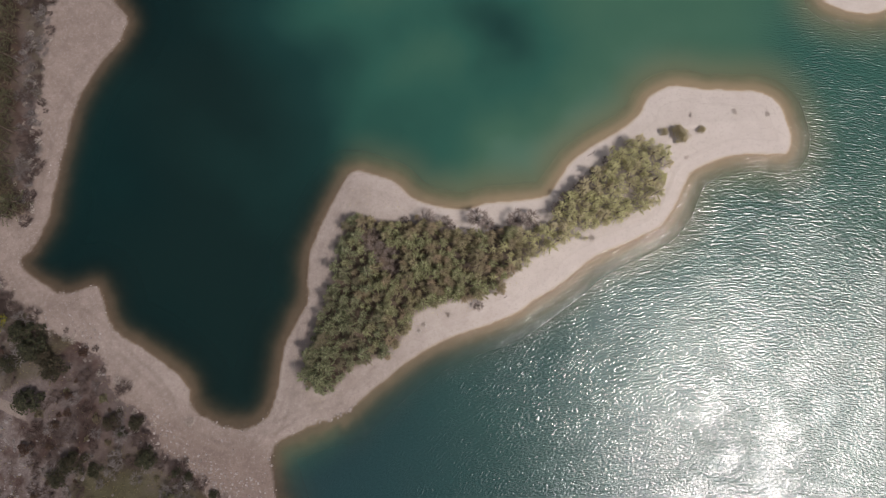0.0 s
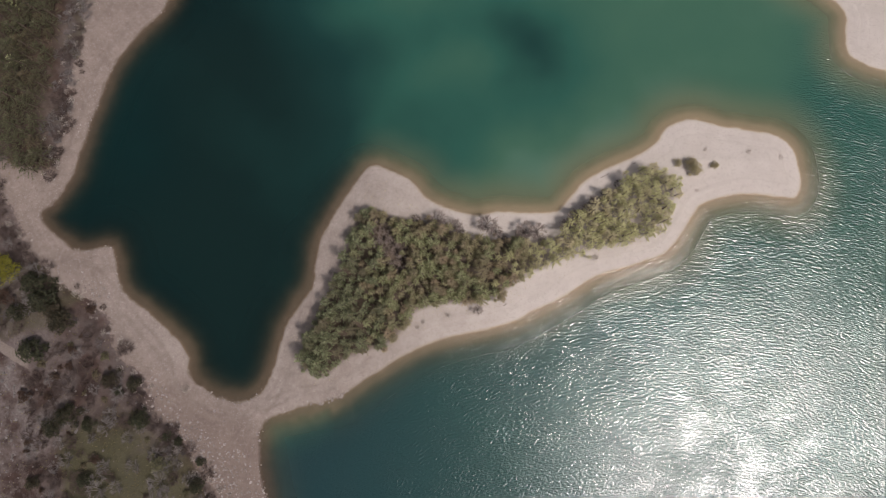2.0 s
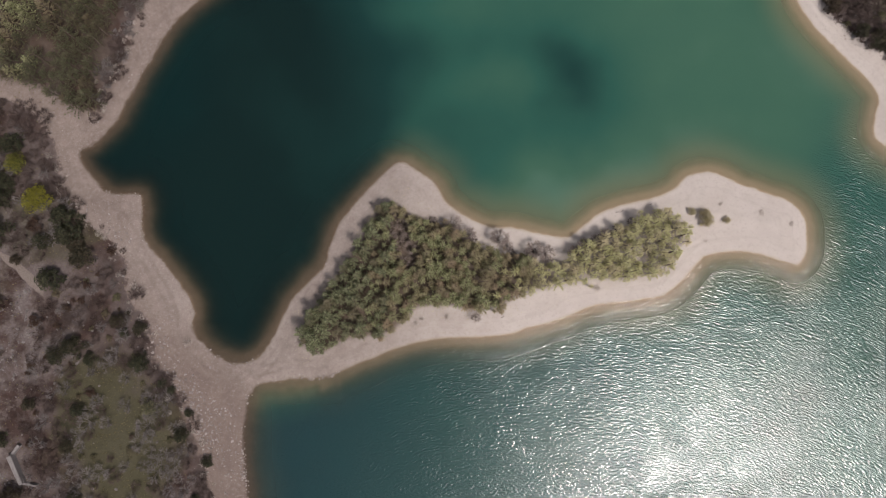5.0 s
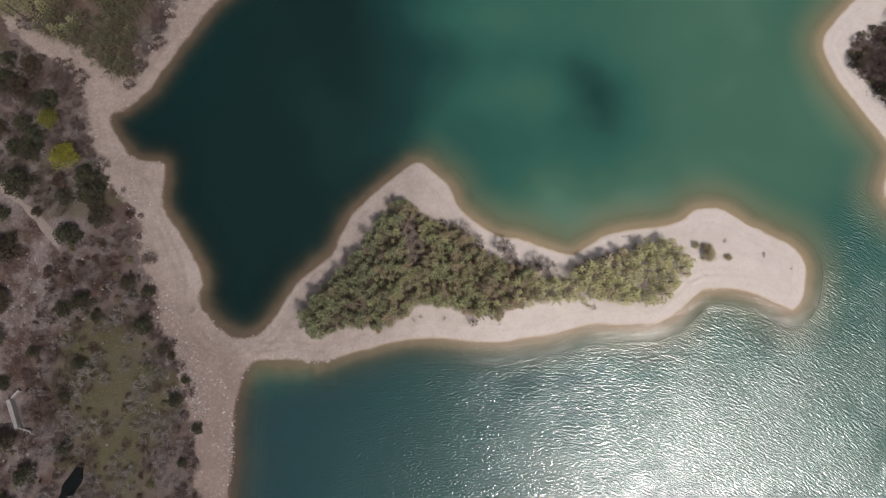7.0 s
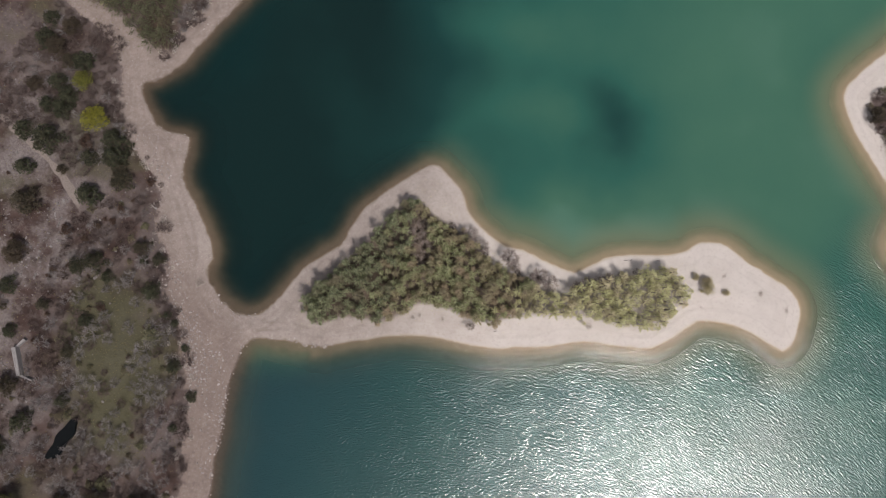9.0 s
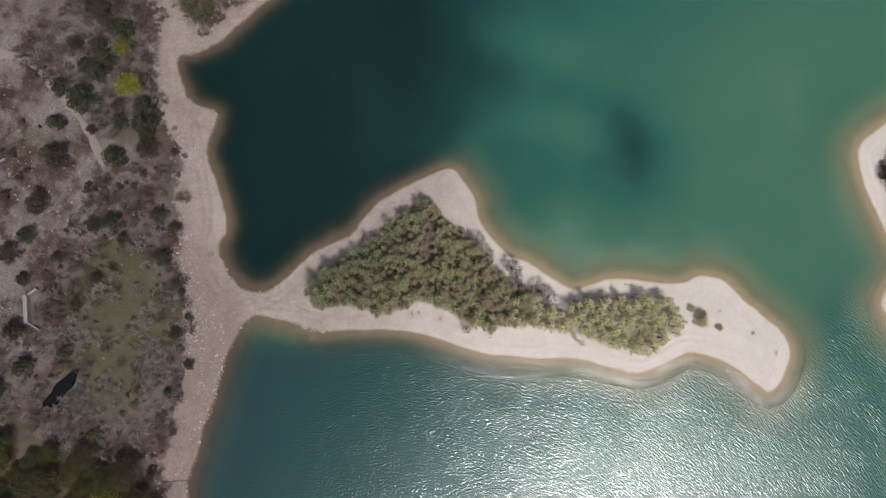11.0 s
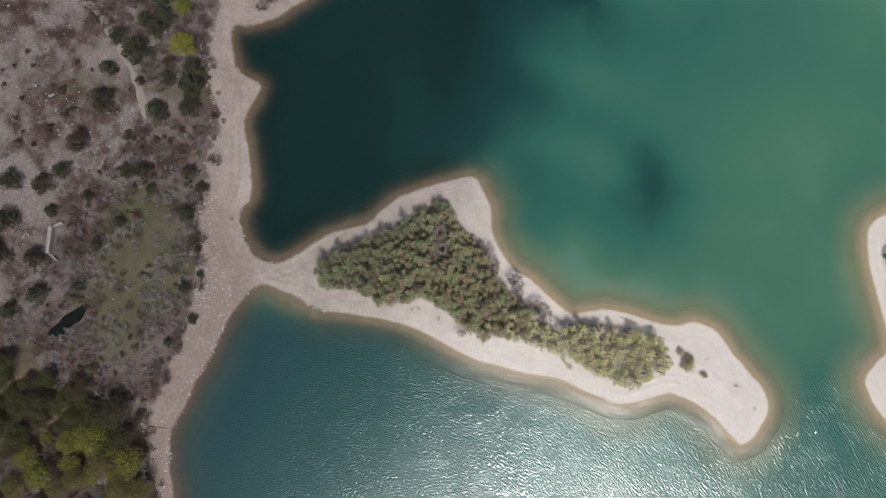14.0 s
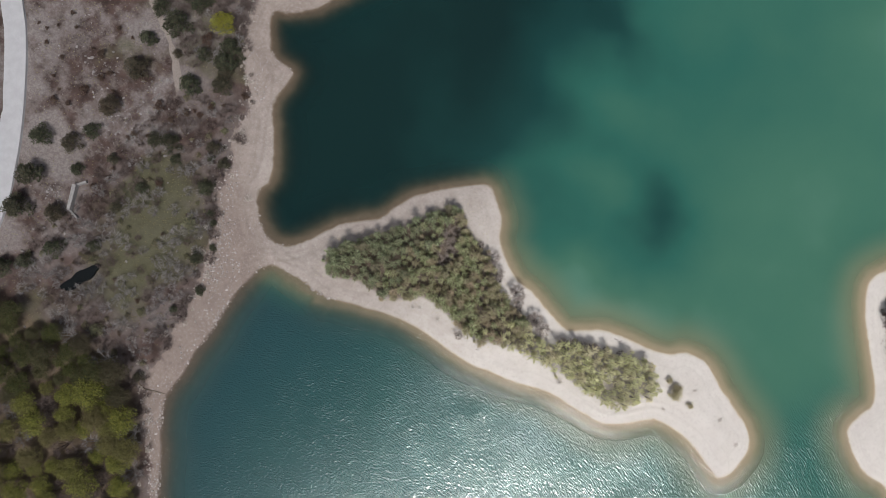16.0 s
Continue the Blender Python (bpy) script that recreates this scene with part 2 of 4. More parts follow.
def stone_material(name, a, b, c):
    m = Nodes(name)
    isl = m.add("NewGeometry").outputs["Random Per Island"]
    tone = m.mix(isl, a, b)
    tone = m.mix(m.step(m.noise(4.0, 5), 0.45, 0.7, 0, 0.7), tone, c)
    return m.surface(tone, 0.88, m.bump(m.noise(9.0, 4), 0.5, 0.05))


def road_material():
    m = Nodes("pale_road")
    worn = m.noise(0.5, 6, 0.6)
    tone = m.mix(m.step(worn, 0.3, 0.7), (0.335, 0.318, 0.322), (0.295, 0.28, 0.283))
    tone = m.mix(m.step(m.noise(9.0, 4), 0.5, 0.75, 0, 0.5), tone, (0.30, 0.285, 0.275))
    return m.surface(tone, 0.85, m.bump(m.noise(18, 3), 0.3, 0.02))


GROUND, WATER, ROAD = ground_material(), water_material(), road_material()
PINE = leaf_material("pine_needles", (0.10, 0.112, 0.052), (0.52, 0.53, 0.29), (0.32, 0.25, 0.17), 0.2)
PINE_DRY = leaf_material("withering_needles", (0.13, 0.12, 0.062), (0.52, 0.475, 0.28), (0.38, 0.29, 0.20), 0.6)
PINE_BLUE = leaf_material("blue_green_needles", (0.052, 0.064, 0.033), (0.41, 0.435, 0.25), (0.22, 0.18, 0.12), 0.1)
PINE_DARK = leaf_material("dark_needles", (0.050, 0.058, 0.033), (0.19, 0.185, 0.105), (0.17, 0.13, 0.08), 0.4)
# brighter copy of the pine needles, with sunlight put into the colour
SUNLIT_NEEDLES = leaf_material("sunlit_needles", (0.30, 0.30, 0.14), (0.76, 0.73, 0.42), (0.60, 0.52, 0.36), 0.4)
SCRUB = leaf_material("evergreen_leaves", (0.026, 0.030, 0.018), (0.092, 0.092, 0.052), (0.085, 0.060, 0.042), 0.35)
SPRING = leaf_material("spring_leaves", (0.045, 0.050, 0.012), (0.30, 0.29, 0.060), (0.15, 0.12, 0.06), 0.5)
# darker leaf copy: shade put into the colour
SHADED_GREEN = leaf_material("shaded_green_leaves", (0.024, 0.030, 0.010), (0.125, 0.125, 0.036), (0.08, 0.06, 0.04), 0.5)
BUSH = leaf_material("olive_leaves", (0.23, 0.20, 0.115), (0.55, 0.49, 0.29), (0.38, 0.30, 0.21), 0.4)
OLIVE = leaf_material("grey_olive_leaves", (0.085, 0.08, 0.045), (0.25, 0.235, 0.14), (0.19, 0.15, 0.105), 0.4)
YELLOW = leaf_material("yellow_blossom", (0.13, 0.125, 0.018), (0.32, 0.30, 0.05), (0.22, 0.20, 0.04), 0.2)
RUSSET = leaf_material("russet_leaves", (0.05, 0.03, 0.022), (0.13, 0.082, 0.060), (0.10, 0.07, 0.05), 0.4)
GREY_TWIG = bark_material("grey_twigs", (0.085, 0.072, 0.068), (0.29, 0.262, 0.254))
ROSY_TWIG = bark_material("rosy_twigs", (0.15, 0.115, 0.10), (0.33, 0.275, 0.245))
BROWN_TWIG = bark_material("brown_twigs", (0.052, 0.036, 0.031), (0.125, 0.092, 0.082))
BARK = bark_material("bark", (0.10, 0.075, 0.058), (0.19, 0.148, 0.115))
DRY = leaf_material("dry_stalks", (0.42, 0.37, 0.335), (0.64, 0.59, 0.54), (0.52, 0.47, 0.425), 0.3)
GRASS = leaf_material("dry_grass", (0.095, 0.085, 0.035), (0.24, 0.205, 0.11), (0.20, 0.16, 0.10), 0.5)
PEBBLE = stone_material("beach_stone", (0.17, 0.140, 0.127), (0.35, 0.31, 0.293), (0.21, 0.177, 0.162))
LIMESTONE = stone_material("limestone", (0.10, 0.085, 0.081), (0.22, 0.197, 0.19), (0.16, 0.138, 0.13))
WALL_STONE = stone_material("old_concrete", (0.19, 0.174, 0.168), (0.25, 0.232, 0.224), (0.14, 0.125, 0.12))

# ---- plan of the shores, in metres ----
WEST_SHORE = [(-400, 420), (-150, 190), (-92, 96), (-79, 70), (-73.5, 60), (-70, 55.9), (-71.5, 51), (-75.5, 44.6), (-78.6, 37.5), (-80, 29), (-81, 20.5),
              (-81.4, 13.5), (-83.6, 8), (-86, 3.8), (-84.2, 1.2), (-80.2, -1), (-76.3, -2.1), (-73.2, -1.2), (-70.3, -0.3), (-68.6, -2.6), (-66.6, -7.2),
              (-63.4, -10.3), (-58.4, -12.7), (-52.4, -16.4), (-49.7, -19.2), (-48.6, -22.6), (-45, -24.9), (-41.3, -26.1), (-37.4, -26.2), (-34.1, -24.4)]
SPIT_NORTH = [(-32.3, -20.6), (-31.6, -14), (-31.2, -9.8), (-29.6, -5.4), (-27.5, -0.6), (-27.6, 4), (-27.8, 8.4), (-26, 14), (-23.4, 20.8), (-21.4, 25.2),
              (-19.2, 26.4), (-15.7, 25.8), (-11.2, 24.5), (-7.6, 21.7), (-3.6, 20.4), (2.6, 19.7), (8.3, 21.4), (14.6, 22.3), (19.3, 23.4), (22, 27.2),
              (24.6, 31), (29, 34.7), (34.1, 38), (37.5, 41.2), (39.2, 44.8), (42.4, 47.2), (46, 47.9), (51, 47.5), (57.4, 47.5), (62.4, 47.4), (66.2, 45)]
SPIT_SOUTH = [(67.9, 41), (68.5, 37.6), (67.6, 34.8), (65.6, 34.3), (61.9, 34.4), (57, 33.8), (52, 32), (48.2, 29.2), (46.4, 25), (44.4, 20.6), (41, 17.4),
              (34.8, 14.1), (29.2, 11), (24.2, 6.6), (19, 2.6), (13.4, -1.2), (6.4, -4.4), (-0.8, -7.8), (-6.2, -11.4), (-11, -15.8), (-15.4, -20), (-17.6, -22.4),
              (-20.6, -23.4), (-22.4, -24.2), (-26.4, -26.3), (-30.6, -28.5), (-31.7, -31.2), (-31, -35.8), (-29.6, -40), (-28, -44), (-24.8, -49.6)]
SOUTH_SHORE = [(-22.8, -54.6), (-20, -60), (-17.8, -65), (-15.4, -68), (-11.3, -71), (-6.6, -73.4), (-1.2, -76.9), (4, -80.6), (14, -90), (40, -125), (160, -330), (400, -700)]
EAST_SHORE = [(420, 420), (150, 230), (75, 150), (56, 118), (51, 105.5), (48.6, 97), (49.4, 91.8), (55.6, 86.6), (63, 82.6), (69.4, 79.4), (73, 76.4),
              (73.8, 71.6), (74.8, 67.8), (79.3, 65.6), (85.4, 65.3), (91, 67.4), (104, 66), (140, 58), (420, 20)]
VEG_LINE = [(-300, 330), (-110, 92), (-90, 66), (-86.8, 54), (-86, 38), (-85.7, 24), (-86, 13), (-92.6, 11), (-94, 6.6), (-89.6, -1), (-80.6, -8.4), (-70, -13.8),
            (-64.8, -19), (-58.4, -25.6), (-54, -31.4), (-47.6, -35), (-41.8, -40.2), (-35.2, -47), (-32.6, -52.4), (-28.6, -58.8), (-26.2, -65.6), (-21.6, -70.4),
            (-13.4, -74.4), (1, -81.6), (10, -92), (40, -132), (380, -705)]
SPIT_WOOD = [(-25.6, -16.4), (-26, -11.8), (-24, -4.6), (-22.6, 2.4), (-21.4, 9.2), (-20.4, 15.2), (-18.6, 16.6), (-14, 16.0), (-10, 16.2), (-4.6, 16.0), (3, 14.8),
             (8.6, 14.8), (12.5, 15.8), (19, 16.8), (22.8, 21.8), (26.6, 26.4), (31.2, 30.4), (35, 34.8), (39, 35.0), (42.2, 33.4), (42.5, 28.8), (40.2, 23.2),
             (35.4, 20.2), (27.7, 16.6), (19.8, 11.9), (15, 9.2), (11, 4.6), (6.2, 2), (0, 0.6), (-5.6, -2.2), (-8.6, -8), (-13, -11.2), (-18, -14),
             (-21.4, -18.2)]
NORTH_WOOD = [(-150, 75), (-110, 70), (-93.5, 62), (-91.2, 46), (-90.2, 33), (-88.8, 22), (-86, 14.4), (-88, 12), (-92, 13), (-98, 14.6), (-105, 12.8), (-114, 13), (-150, 18)]
GREEN_WOOD = [(-62, -89), (-50, -83), (-44, -78.5), (-36, -73.5), (-27, -70.8), (-20, -73.4), (-13, -76.6), (0, -84), (4, -92), (10, -130), (-70, -130)]
EAST_WOOD = [(54.4, 93.6), (58.6, 89.6), (64, 87), (70, 85.6), (76, 84), (84, 82), (110, 84), (120, 120), (80, 128), (62, 108), (55.6, 99)]
MEADOW = [(-66, -45), (-58, -50), (-50, -58), (-41, -66), (-37, -64), (-43, -55), (-50, -46), (-54, -36), (-60, -33), (-68, -38)]
KARST = [(-150, -10), (-112, -12), (-94, -11), (-82, -19), (-73, -27), (-69, -38), (-70, -52), (-66, -60), (-62, -72), (-75, -84), (-110, -62), (-150, -50)]
TRACK = [(-150, -36), (-128, -30), (-118, -24.8), (-112, -21), (-104.5, -20.4), (-96, -21.6), (-89, -22.9), (-82.6, -25.6), (-76, -28.9)]
ROAD_LINE = [(-190, -10), (-160, -30), (-138, -41), (-119, -49), (-110.6, -52.4), (-99.8, -58.3), (-90.4, -64.4), (-82.7, -70.2), (-76, -76.2), (-66, -90), (-60, -110), (-58, -140)]


def curve(points, step=0.9):
    """A smooth line through the corners of a plan."""
    p = np.array(points, float)
    p = np.vstack([2 * p[0] - p[1], p, 2 * p[-1] - p[-2]])
    out = []
    for a, b, c, d in zip(p, p[1:], p[2:], p[3:]):
        n = max(2, min(60, int(np.hypot(*(c - b)) / step)))
        t = np.linspace(0, 1, n, endpoint=False)[:, None]
        out.append(0.5 * (2 * b + (c - a) * t + (2 * a - 5 * b + 4 * c - d) * t ** 2 + (3 * b - a - 3 * c + d) * t ** 3))
    return np.vstack([*out, p[-2:-1]])


def from_line(x, y, line):
    """Distance of many places from a line."""
    a, b = line[:-1].astype(np.float32), line[1:].astype(np.float32)
    x, y = np.asarray(x, np.float32), np.asarray(y, np.float32)
    best = np.full(x.shape, 1e12, np.float32)
    for (ax, ay), (ux, uy) in zip(a, b - a):
        px, py = x - ax, y - ay
        t = px * (ux / (ux * ux + uy * uy + 1e-9))
        t += py * (uy / (ux * ux + uy * uy + 1e-9))
        np.clip(t, 0, 1, out=t)
        px -= t * ux
        py -= t * uy
        px *= px
        py *= py
        px += py
        np.minimum(best, px, out=best)
    return np.sqrt(best).astype(float)


def inside(x, y, ring):
    """Which of many places lie within a closed line."""
    a, b = ring, np.roll(ring, -1, 0)
    odd = np.zeros(x.shape, bool)
    for (ax, ay), (bx, by) in zip(a, b):
        if ay != by:
            odd ^= ((ay > y) != (by > y)) & (x < (bx - ax) * (y - ay) / (by - ay) + ax)
    return odd


def lattice(ix, iy, seed):
    h = (ix.astype(np.int64) * 374761393 + iy.astype(np.int64) * 668265263 + seed * 1274126177) & 0x7FFFFFFF
    h = ((h ^ (h >> 13)) * 1274126177) & 0x7FFFFFFF
    return ((h ^ (h >> 16)) & 0xFFFF) / 65535.0


def rough(x, y, size, seed, octaves=4):
    """Soft noise between -1 and 1."""
    total, amp, norm = np.zeros(np.shape(x)), 1.0, 0.0
    for o in range(octaves):
        u, v = np.asarray(x) / size, np.asarray(y) / size
        iu, iv = np.floor(u), np.floor(v)
        fu, fv = u - iu, v - iv
        fu, fv = fu * fu * (3 - 2 * fu), fv * fv * (3 - 2 * fv)
        a, b = lattice(iu, iv, seed + o), lattice(iu + 1, iv, seed + o)
        c, d = lattice(iu, iv + 1, seed + o), lattice(iu + 1, iv + 1, seed + o)
        total += amp * ((a * (1 - fu) + b * fu) * (1 - fv) + (c * (1 - fu) + d * fu) * fv)
        norm, amp, size = norm + amp, amp * 0.5, size * 0.5
    return total / norm * 2 - 1


def ease(v, low, high):
    t = np.clip((np.asarray(v, float) - low) / (high - low), 0, 1)
    return t * t * (3 - 2 * t)


SHORE_A = curve(WEST_SHORE + SPIT_NORTH + SPIT_SOUTH + SOUTH_SHORE)
SHORE_B = curve(EAST_SHORE)
LAND_A = np.vstack([SHORE_A, [(400, -6000), (-6000, -6000), (-6000, 2000), (-400, 1200)]])
LAND_B = np.vstack([SHORE_B, [(6000, 20), (6000, 2000), (600, 2000)]])
VEG_CURVE, TRACK_CURVE, ROAD_CURVE = curve(VEG_LINE), curve(TRACK), curve(ROAD_LINE)
VEG_RING = np.vstack([VEG_CURVE, [(380, -6000), (-6000, -6000), (-6000, 330)]])
WOODS = {name: curve(ring + ring[:1]) for name, ring in (("spit", SPIT_WOOD), ("north", NORTH_WOOD), ("green", GREEN_WOOD), ("east", EAST_WOOD), ("meadow", MEADOW), ("karst", KARST))}


def shore_distance(x, y):
    """Metres inland of the waterline; below zero out in the lake."""
    d = np.minimum(from_line(x, y, SHORE_A), from_line(x, y, SHORE_B))
    land = inside(x, y, LAND_A) | inside(x, y, LAND_B)
    d = np.where(land, d, -d)
    stony = ease(-x, 10, 40)
    return d + (rough(x, y, 3.0, 11, 3) * (0.22 + 0.25 * stony) + rough(x, y, 1.1, 13, 2) * (0.14 + 0.10 * stony)) * ease(np.abs(d), 8, 0.5) + rough(x, y, 1.5, 17, 2) * 1.1 * np.exp(-((x + 21) / 8) ** 2 - ((y + 24) / 4) ** 2)


def ring_mask(x, y, ring, soft):
    d = from_line(x, y, ring)
    return ease(np.where(inside(x, y, ring), d, -d), -soft, soft)


def height_of(x, y, d):
    """Height of the ground: a low beach, a bank rising inland on the mainland, a bed that falls away under the water."""
    beach = 0.085 * np.clip(d, 0, 12) + 0.012 * np.clip(d, 0, 9) ** 1.2
    bank = np.where((x < -20) | (y < -45), 0.10 * np.clip(d - 11, 0, 80) + 0.05 * np.clip(d - 90, 0, 600), 0.02 * np.clip(d - 12, 0, 400))
    lumps = rough(x, y, 9, 21, 4) * 0.28 * ease(d, 3, 16) + rough(x, y, 2.2, 31, 3) * 0.05 * ease(d, 0.6, 3)
    for away, high in ((2.3, 0.09), (3.9, 0.07)):
        lumps = lumps + high * np.exp(-((d - away - 0.5 * rough(x, y, 12, 23, 2)) / 0.38) ** 2) * ease(rough(x, y, 10, 27, 2), -0.5, 0.2)
    far = 0.16 * np.clip(np.hypot(x, y) - 900, 0, 2500) * (1 + 0.5 * rough(x, y, 500, 41, 4))
    w = np.clip(-d, 0, 400)
    deep = 3.6 + 3.6 * ease(-x, 8, 42) * ease(y, -24, -6) + 1.0 * rough(x, y, 34, 51, 3)
    bed = deep * (1 - np.exp(-(0.17 * (1 - np.exp(-w / 0.12)) + 0.07 * w + 0.16 * np.clip(w - 1.1, 0, 30) ** 1.35) / deep))
    return np.where(d > 0, beach + bank + lumps, -bed) + far


def axis(low, high, step, reach):
    core = np.arange(low, high + step / 2, step)
    outer = np.cumsum(step * 1.22 ** np.arange(1, 60))
    outer = outer[outer < reach]
    return np.concatenate([(low - outer)[::-1], core, high + outer])


GX, GY = axis(-132, 98, 0.4, 4200), axis(-118, 146, 0.4, 4200)
XX, YY = [a.ravel() for a in np.meshgrid(GX, GY)]
DD = shore_distance(XX, YY)
ZZ = height_of(XX, YY, DD)


def ground_at(x, y):
    """Height of the ground under a place in the built middle of the plan."""
    i = int(np.clip(np.searchsorted(GX, x) - 1, 0, len(GX) - 2))
    j = int(np.clip(np.searchsorted(GY, y) - 1, 0, len(GY) - 2))
    u, v = (x - GX[i]) / (GX[i + 1] - GX[i]), (y - GY[j]) / (GY[j + 1] - GY[j])
    z = ZZ.reshape(len(GY), len(GX))
    return float((z[j, i] * (1 - u) + z[j, i + 1] * u) * (1 - v) + (z[j + 1, i] * (1 - u) + z[j + 1, i + 1] * u) * v)


def sheet(name, verts, quads, material, layers, smooth=True):
    me = bpy.data.meshes.new(name)
    me.vertices.add(len(verts))
    me.vertices.foreach_set("co", np.asarray(verts, np.float32).ravel())
    me.loops.add(quads.size)
    me.polygons.add(len(quads))
    me.polygons.foreach_set("loop_start", np.arange(0, quads.size, quads.shape[1], dtype=np.int32))
    me.loops.foreach_set("vertex_index", quads.astype(np.int32).ravel())
    me.update(calc_edges=True)
    me.polygons.foreach_set("use_smooth", np.full(len(quads), smooth))
    for key, values in layers.items():
        me.attributes.new(key, "FLOAT", "POINT").data.foreach_set("value", np.asarray(values, np.float32))
    me.materials.append(material)
    return new(name, me)


nx, ny = len(GX), len(GY)
corner = (np.arange(ny - 1)[:, None] * nx + np.arange(nx - 1)).ravel()
QUADS = np.stack([corner, corner + 1, corner + nx + 1, corner + nx], 1)
veg_d = from_line(XX, YY, VEG_CURVE)
veg_d = np.where(inside(XX, YY, VEG_RING), veg_d, -veg_d)
soil = ease(veg_d + rough(XX, YY, 7, 61, 4) * 2.2, -2.2, 2.2)
soil = np.maximum(soil, ring_mask(XX, YY, WOODS["east"], 3.0) * 0.8)
gully = from_line(XX, YY, curve([(-92, 8), (-99, 11), (-108, 12.4), (-118, 15), (-140, 14)]))
soil = soil * (1 - 0.85 * ease(gully + rough(XX, YY, 5, 64, 3) * 2.0, 4.8, 1.6))
track_d = from_line(XX, YY, TRACK_CURVE)
track = ease(track_d + rough(XX, YY, 3, 71, 3) * 0.8, 1.6, 0.2) * soil * ease(-XX, 74, 84)
# gravel towards the mainland, spread wider to paint in the cloud shade there
gravel = (0.62 * ease(-XX - 0.3 * YY, -34, 27) + 0.14 * ease(-XX, 50, 80) + 0.38 * ease(-YY - 0.3 * XX, 32, 52)) * (XX < 30)
rut = np.zeros(len(XX))
for line in ([(-72, -6), (-62, -14), (-55, -19.5), (-50, -26.5), (-44, -30), (-38, -32), (-34.5, -37), (-32.6, -44), (-29, -51)], [(-47, -29), (-41, -30.4), (-36, -29), (-31, -25.6), (-26, -22.4), (-20, -20), (-12, -13.4)], [(-36, -34), (-34, -29.5), (-31.5, -26), (-29.6, -21), (-29, -13), (-27.5, -6)]):
    rd = from_line(XX, YY, curve(line))
    rut = np.maximum(rut, np.exp(-((rd - 0.85) / 0.3) ** 2) * ease(rough(XX, YY, 6, 68, 3), -0.6, 0.3))
ground = sheet("ground", np.stack([XX, YY, ZZ], 1), QUADS, GROUND, {
    "soil": soil, "track": track, "rut": rut, "gravel": gravel,
    "meadow": ring_mask(XX, YY, WOODS["meadow"], 9.0) + 0.6 * ease(rough(XX, YY, 16, 81, 4), -0.05, 0.45),
    "karst": 0.45 + 0.55 * ring_mask(XX, YY, WOODS["karst"], 8.0),
    "litter": np.maximum.reduce([ring_mask(XX, YY, WOODS["spit"], 0.8) * (1 - 0.55 * ease(XX, 12, 22)), ring_mask(XX, YY, WOODS["north"], 2.0) * 0.4, ring_mask(XX, YY, WOODS["green"], 2.0)])})
tagged(ground, "pale sandy lake shore rising to brown stony scrubland", "ground", kind="structure")

# the lake: one flat sheet that ends under the beaches
wet = (ZZ < 0.12).reshape(ny, nx)
keep = (wet[:-1, :-1] | wet[1:, :-1] | wet[:-1, 1:] | wet[1:, 1:]).ravel()
used = np.unique(QUADS[keep])
index = np.zeros(nx * ny, np.int64)
index[used] = np.arange(len(used))
wx, wy, wd = XX[used], YY[used], np.maximum(0, -ZZ[used])
# wind blows over the open south and east of the spit; the bays behind it lie calm
spit_axis = np.array([(-200, -60), (-60, -28), (-31, -26), (-20, -19), (0, 5), (20, 14), (42, 28), (58, 38), (72, 44), (90, 62), (130, 90), (400, 200)], float)
lee = wy - np.interp(wx, spit_axis[:, 0], spit_axis[:, 1])
wind = np.maximum(ease(-lee, -5, 3), ease(wx, 57, 74) * ease(wy, 110, 80)) * (0.68 + 0.32 * ease(wx + 0.2 * wy, -30, 22)) * (0.8 + 0.2 * rough(wx, wy, 25, 91, 3)) * (0.85 + 0.15 * ease(wd, 0.0, 0.5))
# water tone: bay darkened, open lake greener, cloud reflection and shade put into colour
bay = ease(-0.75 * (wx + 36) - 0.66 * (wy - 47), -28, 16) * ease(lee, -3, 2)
# soft pale and dark blotches: reflected clouds painted into the water
cloud_patches = 0.0
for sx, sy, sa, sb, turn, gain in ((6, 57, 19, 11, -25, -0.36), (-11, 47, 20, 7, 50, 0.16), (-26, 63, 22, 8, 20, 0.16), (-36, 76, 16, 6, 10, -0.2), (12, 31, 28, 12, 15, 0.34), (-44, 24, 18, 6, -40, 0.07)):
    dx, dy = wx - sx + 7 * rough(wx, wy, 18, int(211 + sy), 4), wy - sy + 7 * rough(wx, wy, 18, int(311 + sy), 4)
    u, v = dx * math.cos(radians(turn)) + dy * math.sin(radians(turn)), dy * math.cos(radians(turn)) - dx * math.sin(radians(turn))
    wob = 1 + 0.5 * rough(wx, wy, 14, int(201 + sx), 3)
    cloud_patches = cloud_patches + gain * np.exp(-((u / sa) ** 2 + (v / sb) ** 2) * wob)
hue = 0.66 + 0.16 * ease(wx + 0.5 * wy, 10, 90) - 0.66 * bay + 0.15 * rough(wx, wy, 27, 101, 4) + cloud_patches + 0.2 * np.exp(-wd * 1.1) - 0.14 * wind
# painted sky reflection covers the ruffled south, strongest in the west
sky_tint = ease(-lee, 1, 16) * (0.2 + 0.8 * ease(-wx - 0.4 * wy, -36, 40))
# wave fronts spread in arcs from the south-east
out_x, out_y = wx - 70, wy + 120
across, along = np.hypot(out_x, out_y), 150 * np.arctan2(out_x, out_y)
lake = sheet("water", np.stack([wx, wy, np.zeros(len(wx))], 1), index[QUADS[keep]], WATER, {"depth": wd, "wind": wind, "hue": np.clip(hue, 0, 1), "sky_tint": sky_tint, "across": across, "along": along})
tagged(lake, "green lake water, calm in the bay and ruffled outside", "water", kind="structure")


